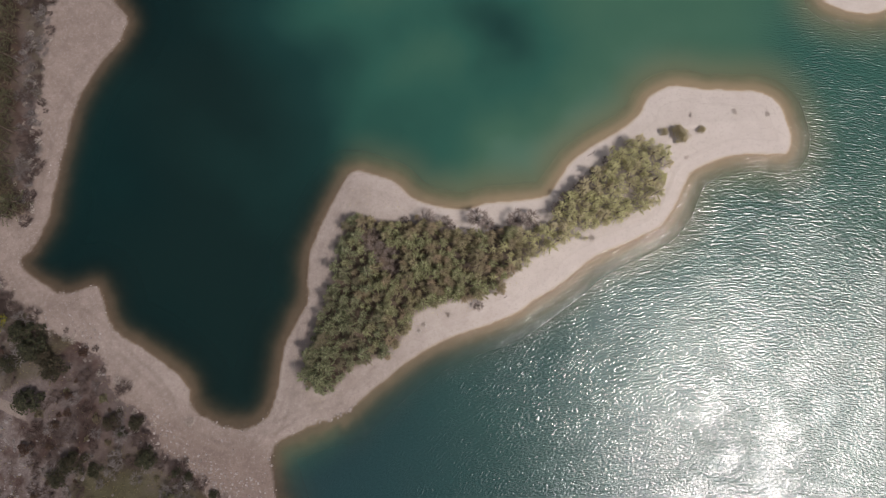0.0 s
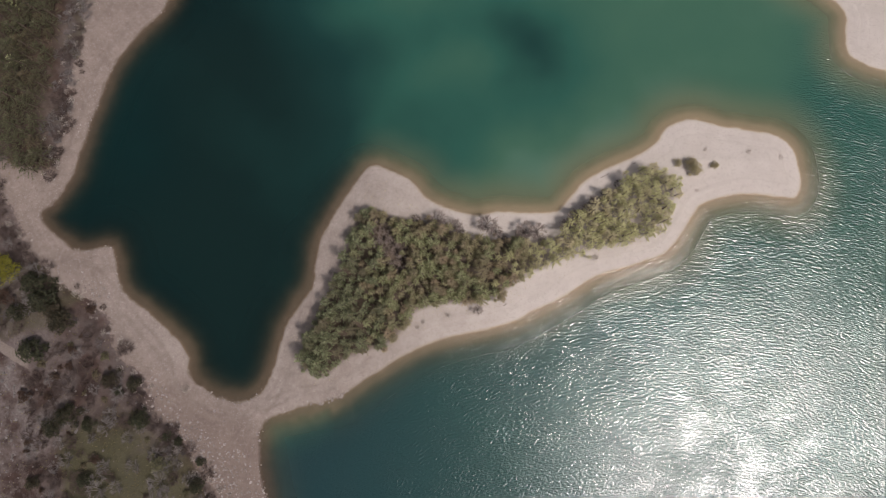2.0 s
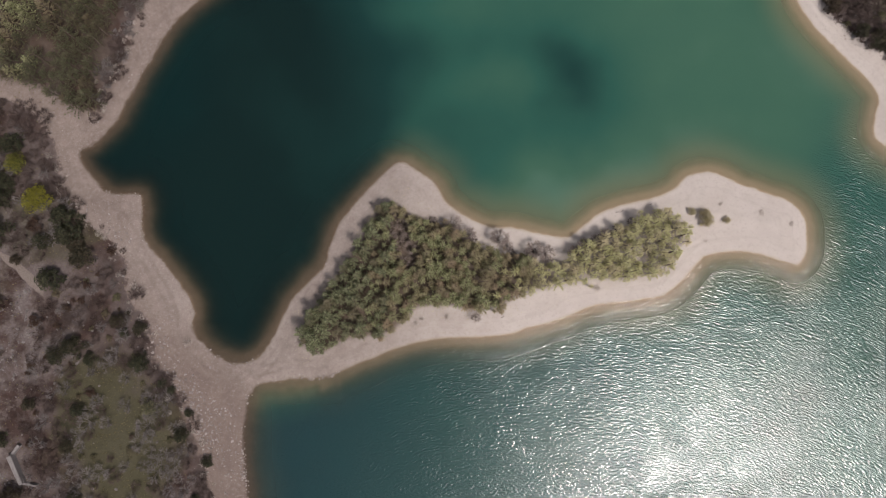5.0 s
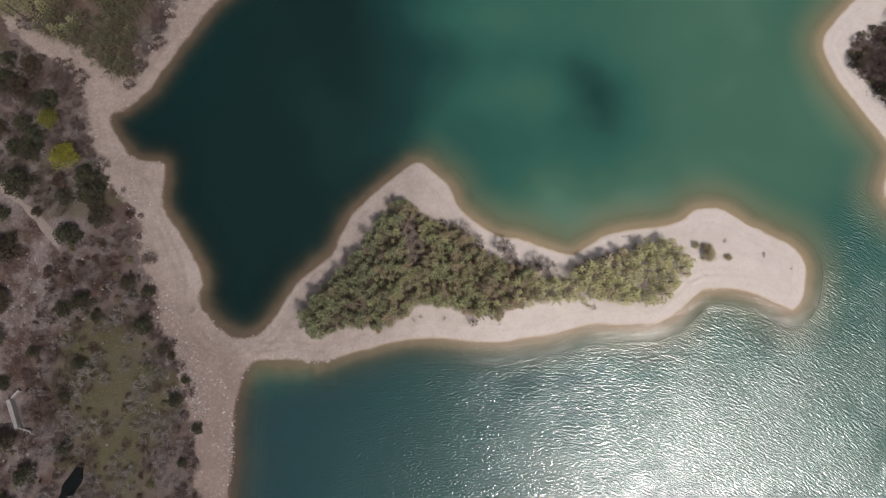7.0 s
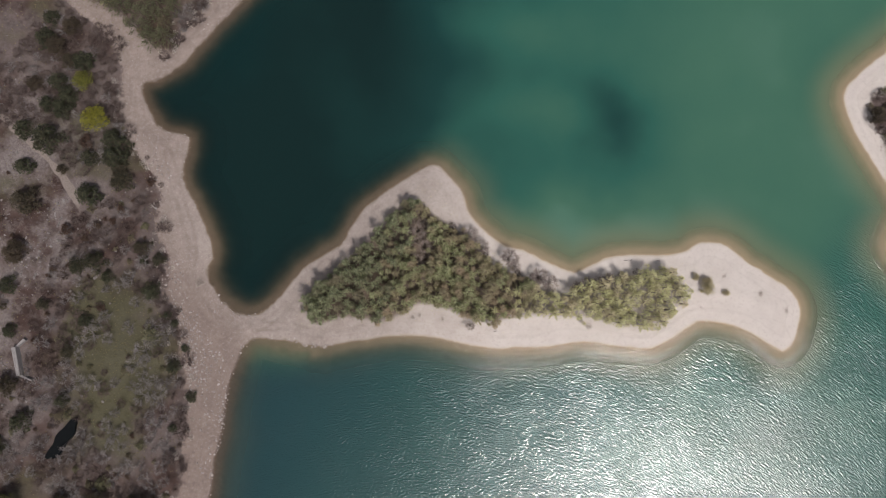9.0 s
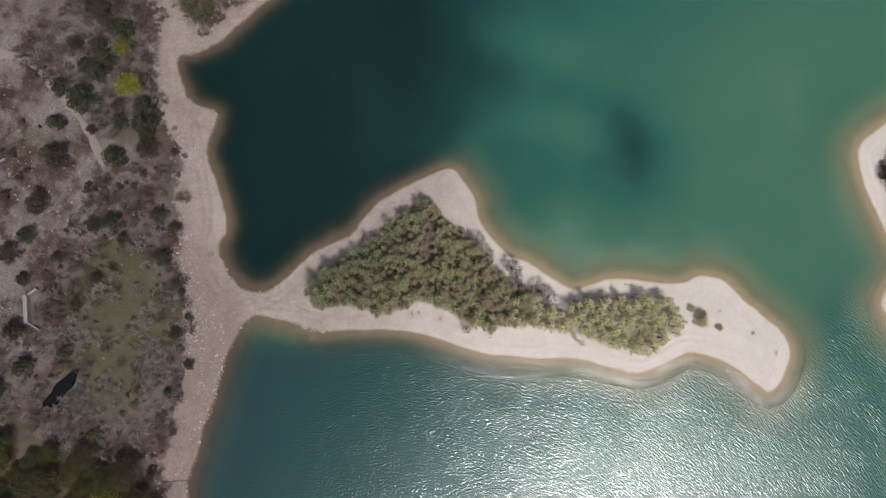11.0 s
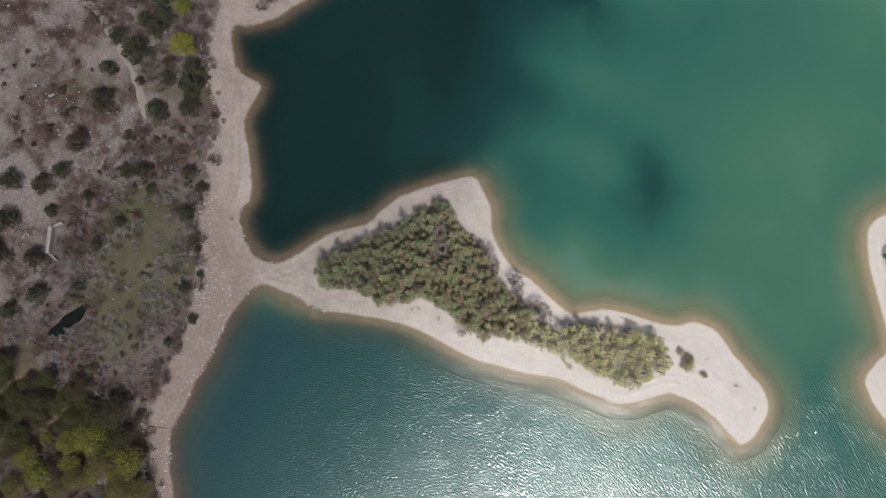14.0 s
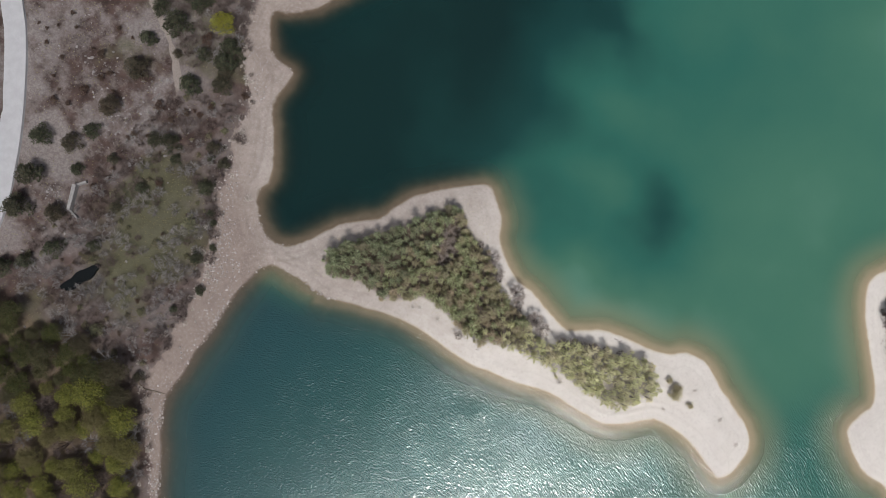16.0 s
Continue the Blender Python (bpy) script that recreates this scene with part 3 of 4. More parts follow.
# ---- plants: shapes ----
class Shape:
    """Collects faces for one mesh."""

    def __init__(self):
        self.v, self.f = [], []

    def tri(self, a, b, c):
        n = len(self.v)
        self.v += [a, b, c]
        self.f.append((n, n + 1, n + 2))

    def quad(self, a, b, c, d):
        n = len(self.v)
        self.v += [a, b, c, d]
        self.f.append((n, n + 1, n + 2, n + 3))

    def limb(self, a, b, ra, rb, sides=5):
        way = (b - a).normalized()
        side = way.orthogonal().normalized()
        other = way.cross(side)
        n = len(self.v)
        if n:
            near = min(range(n), key=lambda i: (self.v[i] - a).length_squared)
            self.f.append((near, n, n + 1))
        for p, r in ((a, ra), (b, rb)):
            for k in range(sides):
                w = 2 * math.pi * k / sides
                self.v.append(p + (side * math.cos(w) + other * math.sin(w)) * r)
        for k in range(sides):
            self.f.append((n + k, n + (k + 1) % sides, n + sides + (k + 1) % sides, n + sides + k))

    def mesh(self, name, material):
        me = bpy.data.meshes.new(name)
        me.from_pydata([tuple(p) for p in self.v], [], self.f)
        me.materials.append(material)
        return me


def spot(rng):
    """A random direction."""
    z = rng.uniform(-1, 1)
    a = rng.uniform(0, 2 * math.pi)
    r = math.sqrt(1 - z * z)
    return Vector((r * math.cos(a), r * math.sin(a), z))


def pine_shapes(seed, needle, h=4.0, r=1.0):
    """A young pine: straight trunk, whorls of upswept boughs with long needle tufts, starry from above."""
    rng = random.Random(seed)
    trunk, crown = Shape(), Shape()
    lean = Vector((rng.uniform(-0.12, 0.12), rng.uniform(-0.12, 0.12), h))
    trunk.limb(Vector((0, 0, -0.3)), lean * 0.5, 0.11, 0.075, 6)
    trunk.limb(lean * 0.5, lean, 0.075, 0.02, 6)
    whorls = 6
    for w in range(whorls):
        k = w / (whorls - 1)
        base = lean * (0.30 + 0.66 * k)
        count = rng.randint(5, 6)
        turn = rng.uniform(0, 6.28)
        for b in range(count):
            a = turn + 2 * math.pi * b / count + rng.uniform(-0.2, 0.2)
            out = Vector((math.cos(a), math.sin(a), 0))
            reach = (r * (1 - k) ** 0.8 + 0.26) * rng.uniform(0.6, 1.25)
            tip = base + out * reach + Vector((0, 0, reach * (0.15 + 0.5 * k)))
            trunk.limb(base, tip, 0.022, 0.008, 3)
            cross = Vector((-out.y, out.x, 0))
            for s in range(3):
                p = base.lerp(tip, 0.45 + 0.55 * s / 2)
                for q in range(7):
                    d = (out * rng.uniform(0.45, 1.2) + cross * rng.uniform(-0.5, 0.5) + Vector((0, 0, rng.uniform(-0.15, 0.5)))).normalized()
                    side = d.cross(Vector((rng.uniform(-0.5, 0.5), rng.uniform(-0.5, 0.5), 1))).normalized() * rng.uniform(0.035, 0.065)
                    crown.tri(p - side, p + side, p + d * rng.uniform(0.3, 0.52))
    return [("trunk", trunk.mesh("pine_trunk", BARK)), ("crown", crown.mesh("pine_crown", needle))]


def leafy_shapes(seed, leaf, h, r, leaves, size, lobes=9, stem=0.10, low=0.25, full=False):
    """A broad bush or tree: short trunk, limbs to several lobes, a ragged crown of many small leaves with gaps."""
    rng = random.Random(seed)
    trunk, crown = Shape(), Shape()
    fork = Vector((rng.uniform(-0.1, 0.1) * r, rng.uniform(-0.1, 0.1) * r, h * low))
    trunk.limb(Vector((0, 0, -0.3)), fork, stem, stem * 0.75, 6)
    centres = []
    for i in range(lobes):
        a = 2.4 * i + rng.uniform(-0.4, 0.4)
        q = r * 0.66 * math.sqrt((i + 0.4) / lobes)
        c = Vector((math.cos(a) * q, math.sin(a) * q, h * (0.86 - 0.45 * (q / r) ** 1.4) + rng.uniform(-0.08, 0.06) * h))
        if full:
            k = (i + 0.5) / lobes
            q = r * 0.68 * (1.05 - k) ** 0.7 * rng.uniform(0.6, 1.2)
            c = Vector((math.cos(a) * q, math.sin(a) * q, h * (0.16 + 0.72 * k)))
        centres.append((c, r * (rng.uniform(0.20, 0.40) if full else rng.uniform(0.30, 0.46))))
        trunk.limb(fork, fork.lerp(c, 0.55) + Vector((0, 0, -0.06 * h)), stem * 0.5, stem * 0.28, 4)
        trunk.limb(fork.lerp(c, 0.55) + Vector((0, 0, -0.06 * h)), c, stem * 0.28, stem * 0.08, 3)
    for i in range(leaves):
        c, q = centres[i % lobes]
        d = spot(rng)
        d.z = abs(d.z) * 0.9 - 0.25 if rng.random() < 0.8 else d.z
        p = c + Vector((d.x * q, d.y * q, d.z * q * 0.85)) * rng.uniform(0.55, 1.12)
        face = (d * 0.7 + spot(rng) * 0.7 + Vector((0, 0, 0.75))).normalized()
        u = face.orthogonal().normalized()
        u = (u * math.cos(i) + face.cross(u) * math.sin(i)) * size * rng.uniform(0.5, 1.1)
        w = face.cross(u) * rng.uniform(0.28, 0.6)
        bow = face * size * 0.18
        crown.quad(p - u, p - w + bow, p + u, p + w + bow)
    return [("trunk", trunk.mesh("bush_trunk", BARK)), ("crown", crown.mesh("bush_crown", leaf))]


def bare_shapes(seed, twig, h, r, stems=7):
    """A leafless shrub: stems from the root that fork twice into thin spreading twigs."""
    rng = random.Random(seed)
    stem, twigs = Shape(), Shape()
    for i in range(stems):
        a = 2 * math.pi * i / stems + rng.uniform(-0.4, 0.4)
        out = Vector((math.cos(a), math.sin(a), 0))
        b = out * r * rng.uniform(0.30, 0.5) + Vector((0, 0, h * rng.uniform(0.40, 0.6)))
        stem.limb(Vector((0, 0, -0.2)), b, 0.055, 0.034, 4)
        for _ in range(4):
            d = (out * 0.75 + spot(rng) * 0.9 + Vector((0, 0, 0.45))).normalized()
            c = b + Vector((d.x * r * 0.45, d.y * r * 0.45, abs(d.z) * h * 0.32))
            stem.limb(b, c, 0.032, 0.018, 3)
            for _ in range(9):
                e = (d * 0.8 + spot(rng) * 0.85 + Vector((0, 0, 0.25))).normalized()
                m = b.lerp(c, rng.uniform(0.35, 1.0))
                twigs.limb(m, m + Vector((e.x, e.y, e.z * 0.6)) * r * rng.uniform(0.22, 0.42), 0.022, 0.008, 3)
    return [("stem", stem.mesh("bare_stem", twig)), ("crown", twigs.mesh("bare_crown", twig))]


KINDS = {
    "pine": ([pine_shapes(s, PINE, 5.0, 0.8) for s in range(6)], "young olive-green pine in a dense stand on sand", "tree", "pines on the spit"),
    "dry_pine": ([pine_shapes(440 + s, PINE_DRY, 5.0, 0.8) for s in range(5)], "half-withered olive-brown young pine", "tree", "withering pines on the spit"),
    "blue_pine": ([pine_shapes(20 + s, PINE_BLUE, 5.2, 0.8) for s in range(5)], "dark blue-green young pine with pale tips", "tree", "blue-green pines on the spit"),
    "rosy_shrub": ([bare_shapes(390 + s, ROSY_TWIG, 3.2, 1.5, 11) for s in range(4)], "leafless pinkish-brown shrub among the pines", "shrub", "pinkish shrubs"),
    "dark_pine": ([pine_shapes(40 + s, PINE_DARK, 5.2, 1.5) for s in range(5)], "dark green pine in a wood above the shore", "tree", "pines above the shore"),
    "bright_pine": ([pine_shapes(70 + s, SUNLIT_NEEDLES, 5.0, 0.95) for s in range(6)], "young pine on bright sand, needles coloured yellow-green as if sunlit", "tree", "pale pines on the spit"),
    "evergreen_bush": ([leafy_shapes(100 + s, SCRUB, 2.6, 1.9, 900, 0.17, 12, 0.09, 0.12, True) for s in range(5)], "dark evergreen bush on stony ground", "bush", "evergreen bushes"),
    "low_bush": ([leafy_shapes(130 + s, RUSSET, 0.9, 0.75, 260, 0.12, 6, 0.05, 0.2) for s in range(4)], "small round russet bush on dry ground", "bush", "small round bushes"),
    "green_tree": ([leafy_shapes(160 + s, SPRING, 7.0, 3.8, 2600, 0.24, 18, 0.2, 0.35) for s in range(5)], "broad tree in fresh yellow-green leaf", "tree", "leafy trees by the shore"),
    "shade_tree": ([leafy_shapes(420 + s, SHADED_GREEN, 6.5, 3.4, 2200, 0.23, 16, 0.2, 0.35) for s in range(4)], "olive-green tree half in leaf, coloured dark for shade", "tree", "dark trees by the shore"),
    "blossom_tree": ([leafy_shapes(190, YELLOW, 5.0, 2.9, 1500, 0.20, 13, 0.16, 0.3)], "bright yellow-green tree among dark bushes", "tree", ""),
    "bare_shrub": ([bare_shapes(210 + s, GREY_TWIG, 2.4, 1.9) for s in range(5)], "leafless grey shrub with spreading twigs", "shrub", "leafless shrubs"),
    "dry_clump": ([leafy_shapes(270 + s, DRY, 0.34, 0.9, 300, 0.07, 11, 0.02, 0.1) for s in range(4)], "low clump of dry grey stalks on sand", "shrub", "dry clumps on the sand"),
    "sand_bush": ([leafy_shapes(300 + s, BUSH, 2.3, 1.6, 1000, 0.12, 16, 0.07, 0.1, True) for s in range(3)], "round olive bush alone on pale sand", "bush", "bushes on the sand"),
    "olive_scrub": ([leafy_shapes(360 + s, OLIVE, 1.4, 1.3, 700, 0.12, 12, 0.06, 0.1, True) for s in range(3)], "low olive-green scrub in dry grass", "bush", "olive scrub"),
    "brown_shrub": ([bare_shapes(240 + s, BROWN_TWIG, 2.2, 1.8, 9) for s in range(4)], "leafless brown shrub with tangled twigs", "shrub", "brown shrubs"),
    "thorn_bush": ([bare_shapes(330 + s, BROWN_TWIG, 2.0, 1.7, 8) for s in range(4)], "leafless dark thorn bush in stony scrub", "shrub", "thorn bushes"),
}
planted = {}


def plant(kind, x, y, size=1.0, label=""):
    """Sets one plant, with its parts, on the ground."""
    variants, text, category, group = KINDS[kind]
    n = planted.get(kind, 0)
    planted[kind] = n + 1
    rng = random.Random(n * 7919 + len(kind) * 131)
    root = new(kind)
    root.empty_display_size = 0.2
    s = size * rng.uniform(0.88, 1.12)
    root.matrix_basis = Matrix.LocRotScale((x, y, ground_at(x, y)), Euler((rng.gauss(0, 0.05), rng.gauss(0, 0.05), rng.uniform(0, 6.28))), (s, s, s * rng.uniform(0.9, 1.12)))
    for part_name, me in variants[rng.randrange(len(variants))]:
        new(part_name, me).parent = root
    return tagged(root, label or text, category, group)


def scatter(ring, gap, seed, limit, holes=(), tries=9):
    """Places at least gap apart within a closed line, clear of the round holes (x, y, radius)."""
    rng = random.Random(seed)
    low, high = ring.min(0), ring.max(0)
    n = int((high[0] - low[0]) * (high[1] - low[1]) / gap ** 2 * tries)
    px = np.array([rng.uniform(low[0], high[0]) for _ in range(n)])
    py = np.array([rng.uniform(low[1], high[1]) for _ in range(n)])
    ok = inside(px, py, ring) & (px > -129) & (px < 95) & (py > -115) & (py < 140)
    cells, out = {}, []
    for x, y in zip(px[ok], py[ok]):
        cx, cy = int(x // gap), int(y // gap)
        near = [q for i in (-1, 0, 1) for j in (-1, 0, 1) for q in cells.get((cx + i, cy + j), ())]
        if any((x - a) ** 2 + (y - b) ** 2 < gap * gap for a, b in near) or any((x - a) ** 2 + (y - b) ** 2 < c * c for a, b, c in holes):
            continue
        cells.setdefault((cx, cy), []).append((x, y))
        out.append((float(x), float(y)))
        if len(out) >= limit:
            break
    return out


# ---- the wood on the spit ----
for x, y in scatter(WOODS["spit"], 1.25, 1, 1500, [(-14.6, 12, 2.4), (-12.4, 9.4, 2.2), (-10.2, 6.8, 2.0)], 16):
    r = random.Random(int(x * 97 + y * 31))
    tall = r.uniform(0.55, 1.2)
    # pines towards the east get the needle colour with sunlight painted in
    if x + r.uniform(-9, 9) > 15:
        plant("bright_pine", x, y, tall * 0.95)
    elif x + 0.25 * y + r.uniform(-5, 5) < -15:
        plant("blue_pine", x, y, tall)
    else:
        plant("dry_pine" if r.random() < 0.25 + 0.5 * rough(np.array([x]), np.array([y]), 6, 307, 2)[0] else "pine", x, y, tall)
for x, y in scatter(curve([(-17.6, 15), (-14, 15.6), (-10, 10), (-6.6, 6), (-9.6, 3.8), (-13, 6.4), (-16, 9.4), (-17.6, 15)]), 1.5, 8, 40):
    plant("rosy_shrub", x, y, random.Random(int(x * 11 + y * 5)).uniform(0.6, 1.0))
# saplings in front of the edge of the wood
edge_rng = random.Random(57)
for x, y in WOODS["spit"][::2]:
    if edge_rng.random() < 0.45:
        x, y = float(x) + edge_rng.uniform(-1.3, 1.3), float(y) + edge_rng.uniform(-1.3, 1.3)
        plant("bright_pine" if x > 16 else "blue_pine" if x < -16 else "dry_pine", x, y, edge_rng.uniform(0.3, 0.6), "pine sapling at the edge of the wood")
NORTH_EDGE = [(-4.5, 16.9, 1.1), (-0.7, 16.2, 0.9), (5.5, 17.6, 1.1), (7.8, 16.9, 0.8), (13.5, 17.8, 1.1), (16.2, 18.4, 1.0), (21.6, 20.4, 0.9), (23.0, 22.2, 1.0), (25.0, 24.4, 0.9), (26.8, 26.2, 0.8)]
for x, y, s in NORTH_EDGE:
    plant("rosy_shrub", x, y, s * 1.25, "leafless grey-brown shrub at the edge of the pines")
# greyer leafless growth along the north edge of the wood
for x, y, s in ((12.6, 17.0, 0.7), (14.4, 17.8, 0.7), (-8.6, 16.2, 0.8), (22.2, 21.0, 0.7), (24.0, 23.4, 0.7), (26.0, 25.6, 0.7), (28.6, 28.6, 0.6), (31, 31, 0.6), (0.6, 15.8, 0.7), (9.4, 15.6, 0.7)):
    plant("brown_shrub", x, y, s, "leafless brown shrub at the edge of the wood on sand")
# scattered bushes on the sand
for x, y, s in ((45.6, 37.0, 1.35), (44.9, 38.0, 1.1), (49.9, 38.4, 0.8), (42.4, 37.6, 0.65)):
    plant("sand_bush", x, y, s)
for x, y, s in ((63.4, 42.8, 0.9), (56.7, 42.8, 1.1), (47.4, 32.9, 0.8), (29, 15.2, 1.2), (-3.6, -4.0, 0.9), (-4.6, -5.2, 0.8), (1.1, -1.7, 0.8), (47.8, 41.6, 0.8)):
    plant("dry_clump", x, y, s)
plant("rosy_shrub", 6.9, 0.4, 0.85, "fuzzy leafless grey shrub alone on sand")
plant("sand_bush", 11.4, 3.4, 0.75, "small dark bush at the edge of the wood")

# ---- woods and scrub on the mainland ----
for x, y in scatter(WOODS["north"], 1.8, 2, 520, [(-101, 22, 3)]):
    r = random.Random(int(x * 53 + y * 17))
    if rough(np.array([x]), np.array([y]), 7, 301, 2)[0] > 0.42:
        plant("brown_shrub" if r.random() < 0.7 else "bare_shrub", x, y, r.uniform(0.7, 1.1))
    else:
        pale = x + r.uniform(-8, 8) < -104
        plant("pine" if pale else "dark_pine", x, y, r.uniform(1.0, 1.4) if pale else r.uniform(0.8, 1.3), "olive pine in a thin wood above the shore" if pale else "")
for x, y in scatter(WOODS["green"], 2.9, 3, 230):
    r = random.Random(int(x * 71 + y * 13))
    # lit and shaded parts of the wood told apart by leaf colour
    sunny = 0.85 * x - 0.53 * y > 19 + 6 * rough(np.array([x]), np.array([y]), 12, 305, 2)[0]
    leafy = r.random() < 0.64 + 0.5 * rough(np.array([x]), np.array([y]), 9, 306, 2)[0]
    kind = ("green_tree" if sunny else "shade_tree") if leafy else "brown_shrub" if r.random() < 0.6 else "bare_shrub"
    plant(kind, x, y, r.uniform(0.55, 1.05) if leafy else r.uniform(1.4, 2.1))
plant("blossom_tree", -87.4, -8.8, 1.2)
plant("green_tree", -96.0, -3.2, 0.62, "half-bare olive-yellow tree among dark bushes")
# evergreen bushes, cluster by cluster
BY_THE_TRACK = [(-94.1, -26.1, 2.6), (-88.2, -31.7, 3.4), (-83.7, -41.9, 3.2), (-99.2, -19.7, 2.3), (-95.8, -11.2, 2.6), (-93.3, -18.2, 3.2), (-87.5, -22.1, 1.4), (-78.8, -23.3, 3.0),
                (-74.5, -16.9, 3.3), (-79.2, -13.2, 3.0), (-82.0, -10.4, 2.8), (-83.9, -16.6, 2.0), (-77.0, -15.0, 2.4), (-71.0, -37.1, 2.0), (-69.0, -34.2, 2.3), (-62.7, -26.2, 2.1)]
BY_THE_ROAD = [(-84.7, -59.0, 3.2), (-80.1, -53.9, 2.5), (-80.3, -48.6, 2.2), (-77.3, -65.0, 3.6), (-72.5, -71.4, 3.2), (-67.5, -65.2, 2.4), (-74.2, -56.2, 1.6), (-60.4, -69.3, 2.7),
               (-61.1, -76.3, 2.0), (-62.5, -80.6, 2.4), (-56.1, -61.6, 2.2)]
ABOVE_THE_BEACH = [(-58.1, -26.4, 1.6), (-54.9, -32.9, 2.1), (-49.3, -35.2, 1.6), (-47.1, -35.8, 1.1), (-41.9, -38.8, 1.2), (-41.3, -43.2, 1.8), (-34.6, -46.7, 1.2), (-34.0, -54.1, 1.2),
                   (-24.5, -69.0, 1.4), (-61.0, -28.4, 1.2)]
NORTH_SCRUB = [(-97, -8, 2.4), (-99, -12, 2.4), (-104, -10, 2.2), (-105.9, 5.3, 2.7), (-110.3, 4.4, 2.0), (-98.8, 0.3, 2.9), (-105.2, -0.2, 3.2), (-101.6, -1.3, 2.2), (-108.1, -0.2, 2.7), (-100.5, -6.5, 2.3),
               (-62.8, -45.6, 1.8), (-61.8, -52.8, 1.9), (-64.9, -35.6, 1.5), (-72.2, -47.8, 1.6)]
for x, y, wide in BY_THE_TRACK + BY_THE_ROAD + ABOVE_THE_BEACH + NORTH_SCRUB:
    plant("evergreen_bush", x, y, wide / 1.55)
SMALL_WEST = [(-108.8, -38.4, 0.9), (-107.8, -42.8, 0.6), (-108.3, -45.4, 0.6), (-105.3, -39.4, 0.7), (-105.2, -47.1, 0.8), (-100.1, -45.9, 0.9), (-100.2, -31.0, 0.9), (-98.5, -38.8, 0.6),
              (-97.1, -49.8, 0.7), (-93.5, -50.3, 0.5), (-91.7, -52.2, 1.1), (-89.3, -50.2, 0.8), (-96.7, -29.4, 0.7), (-96.2, -37.5, 1.4), (-91.2, -40.4, 1.1), (-91.1, -38.3, 1.1)]
SMALL_EAST = [(-87.0, -39.8, 0.8), (-90.1, -45.1, 1.4), (-110.4, -46.4, 0.5), (-78.1, -32.2, 1.6), (-74.2, -31.6, 1.0), (-75.3, -42.4, 0.9), (-75.2, -40.8, 1.1), (-71.8, -25.1, 1.0),
              (-72.0, -21.9, 1.2), (-73.6, -27.8, 1.2), (-87.0, -14.0, 2.0), (-61.8, -41.7, 1.4)]
for x, y, wide in SMALL_WEST + SMALL_EAST:
    plant("low_bush", x, y, wide / 0.78)
for x, y, s in ((-48.0, -66.2, 0.8), (-54.6, -71.8, 1.0), (-49.4, -74.2, 1.0), (-47.9, -70.6, 0.8), (-54.6, -66.6, 0.8)):
    plant("thorn_bush", x, y, s, "dark thorn bush leaning over a painted shade patch")
plant("olive_scrub", -49.6, -40.6, 2.1, "pale green round bush in dry grass")
plant("olive_scrub", -54.6, -64.6, 1.6, "olive bush beside a painted shade patch")
plant("olive_scrub", -38.8, -71.3, 2.0, "grey-green round bush at the edge of the wood")
# grey scrub between the north wood and the beach
r = random.Random(31)
for i in range(70):
    y = r.uniform(15, 62)
    edge = float(np.interp(y, (13, 24, 38, 54, 66), (-86, -85.7, -86, -86.8, -90)))
    plant("dry_clump" if r.random() < 0.5 else "bare_shrub", edge - r.uniform(-0.6, 3.4), y, r.uniform(0.4, 1.0), "low grey scrub between wood and beach")
plant("low_bush", -70.3, -13.6, 1.6, "dark russet bush at the edge of the beach")
plant("dry_clump", -48.3, -25.8, 1.6, "sparse grey-green shrub on the gravel beach")
HEATH = curve([(-69, -17), (-62, -25), (-54, -34), (-46, -38), (-38, -47), (-35, -53), (-30, -61), (-27, -68), (-35, -72), (-45, -77), (-58, -80), (-66, -70), (-70, -56), (-74, -44), (-78, -32), (-76, -22), (-69, -17)])
for x, y in scatter(HEATH, 2.0, 5, 470, [(-51.6, -66.2, 2.8), (-51.6, -70.6, 2.8)]):
    r = random.Random(int(x * 41 + y * 23))
    open_here = float(ring_mask(np.array([x]), np.array([y]), WOODS["meadow"], 6.0)[0])
    if r.random() < 0.45 * open_here:
        continue
    pick = r.random()
    plant("bare_shrub" if pick < (0.58 if x > -62 else 0.2) else "thorn_bush" if pick < 0.76 else "low_bush" if pick < 0.84 else "olive_scrub", x, y, r.uniform(0.6, 1.15))
for x, y in scatter(curve([(-112, 8), (-96, 9), (-92, -1), (-82, -8), (-84, -20), (-98, -19), (-112, -20), (-112, 8)]), 2.0, 6, 170):
    r = random.Random(int(x * 43 + y * 29))
    plant("thorn_bush" if r.random() < 0.75 else "bare_shrub", x, y, r.uniform(0.7, 1.2))
# ragged dry growth where the beach meets the scrub
r = random.Random(77)
for i in range(0, len(VEG_CURVE), 1):
    x, y = VEG_CURVE[i]
    if -92 < x < 0 and -80 < y < 62 and r.random() < 0.85:
        x, y = float(x) + r.uniform(-2.2, 1.8), float(y) + r.uniform(-2.2, 1.8)
        plant("dry_clump" if r.random() < 0.55 else "brown_shrub", x, y, r.uniform(0.5, 1.2) if r.random() < 0.7 else 0.4, "low dry growth at the edge of the scrub")
# brown and dark growth on the far eastern shore
for x, y in scatter(WOODS["east"], 1.9, 7, 260):
    r = random.Random(int(x * 47 + y * 19))
    plant("evergreen_bush" if r.random() < 0.25 else "thorn_bush" if r.random() < 0.5 else "olive_scrub", x, y, r.uniform(0.8, 1.4), "brown and olive growth on the sandy far shore")


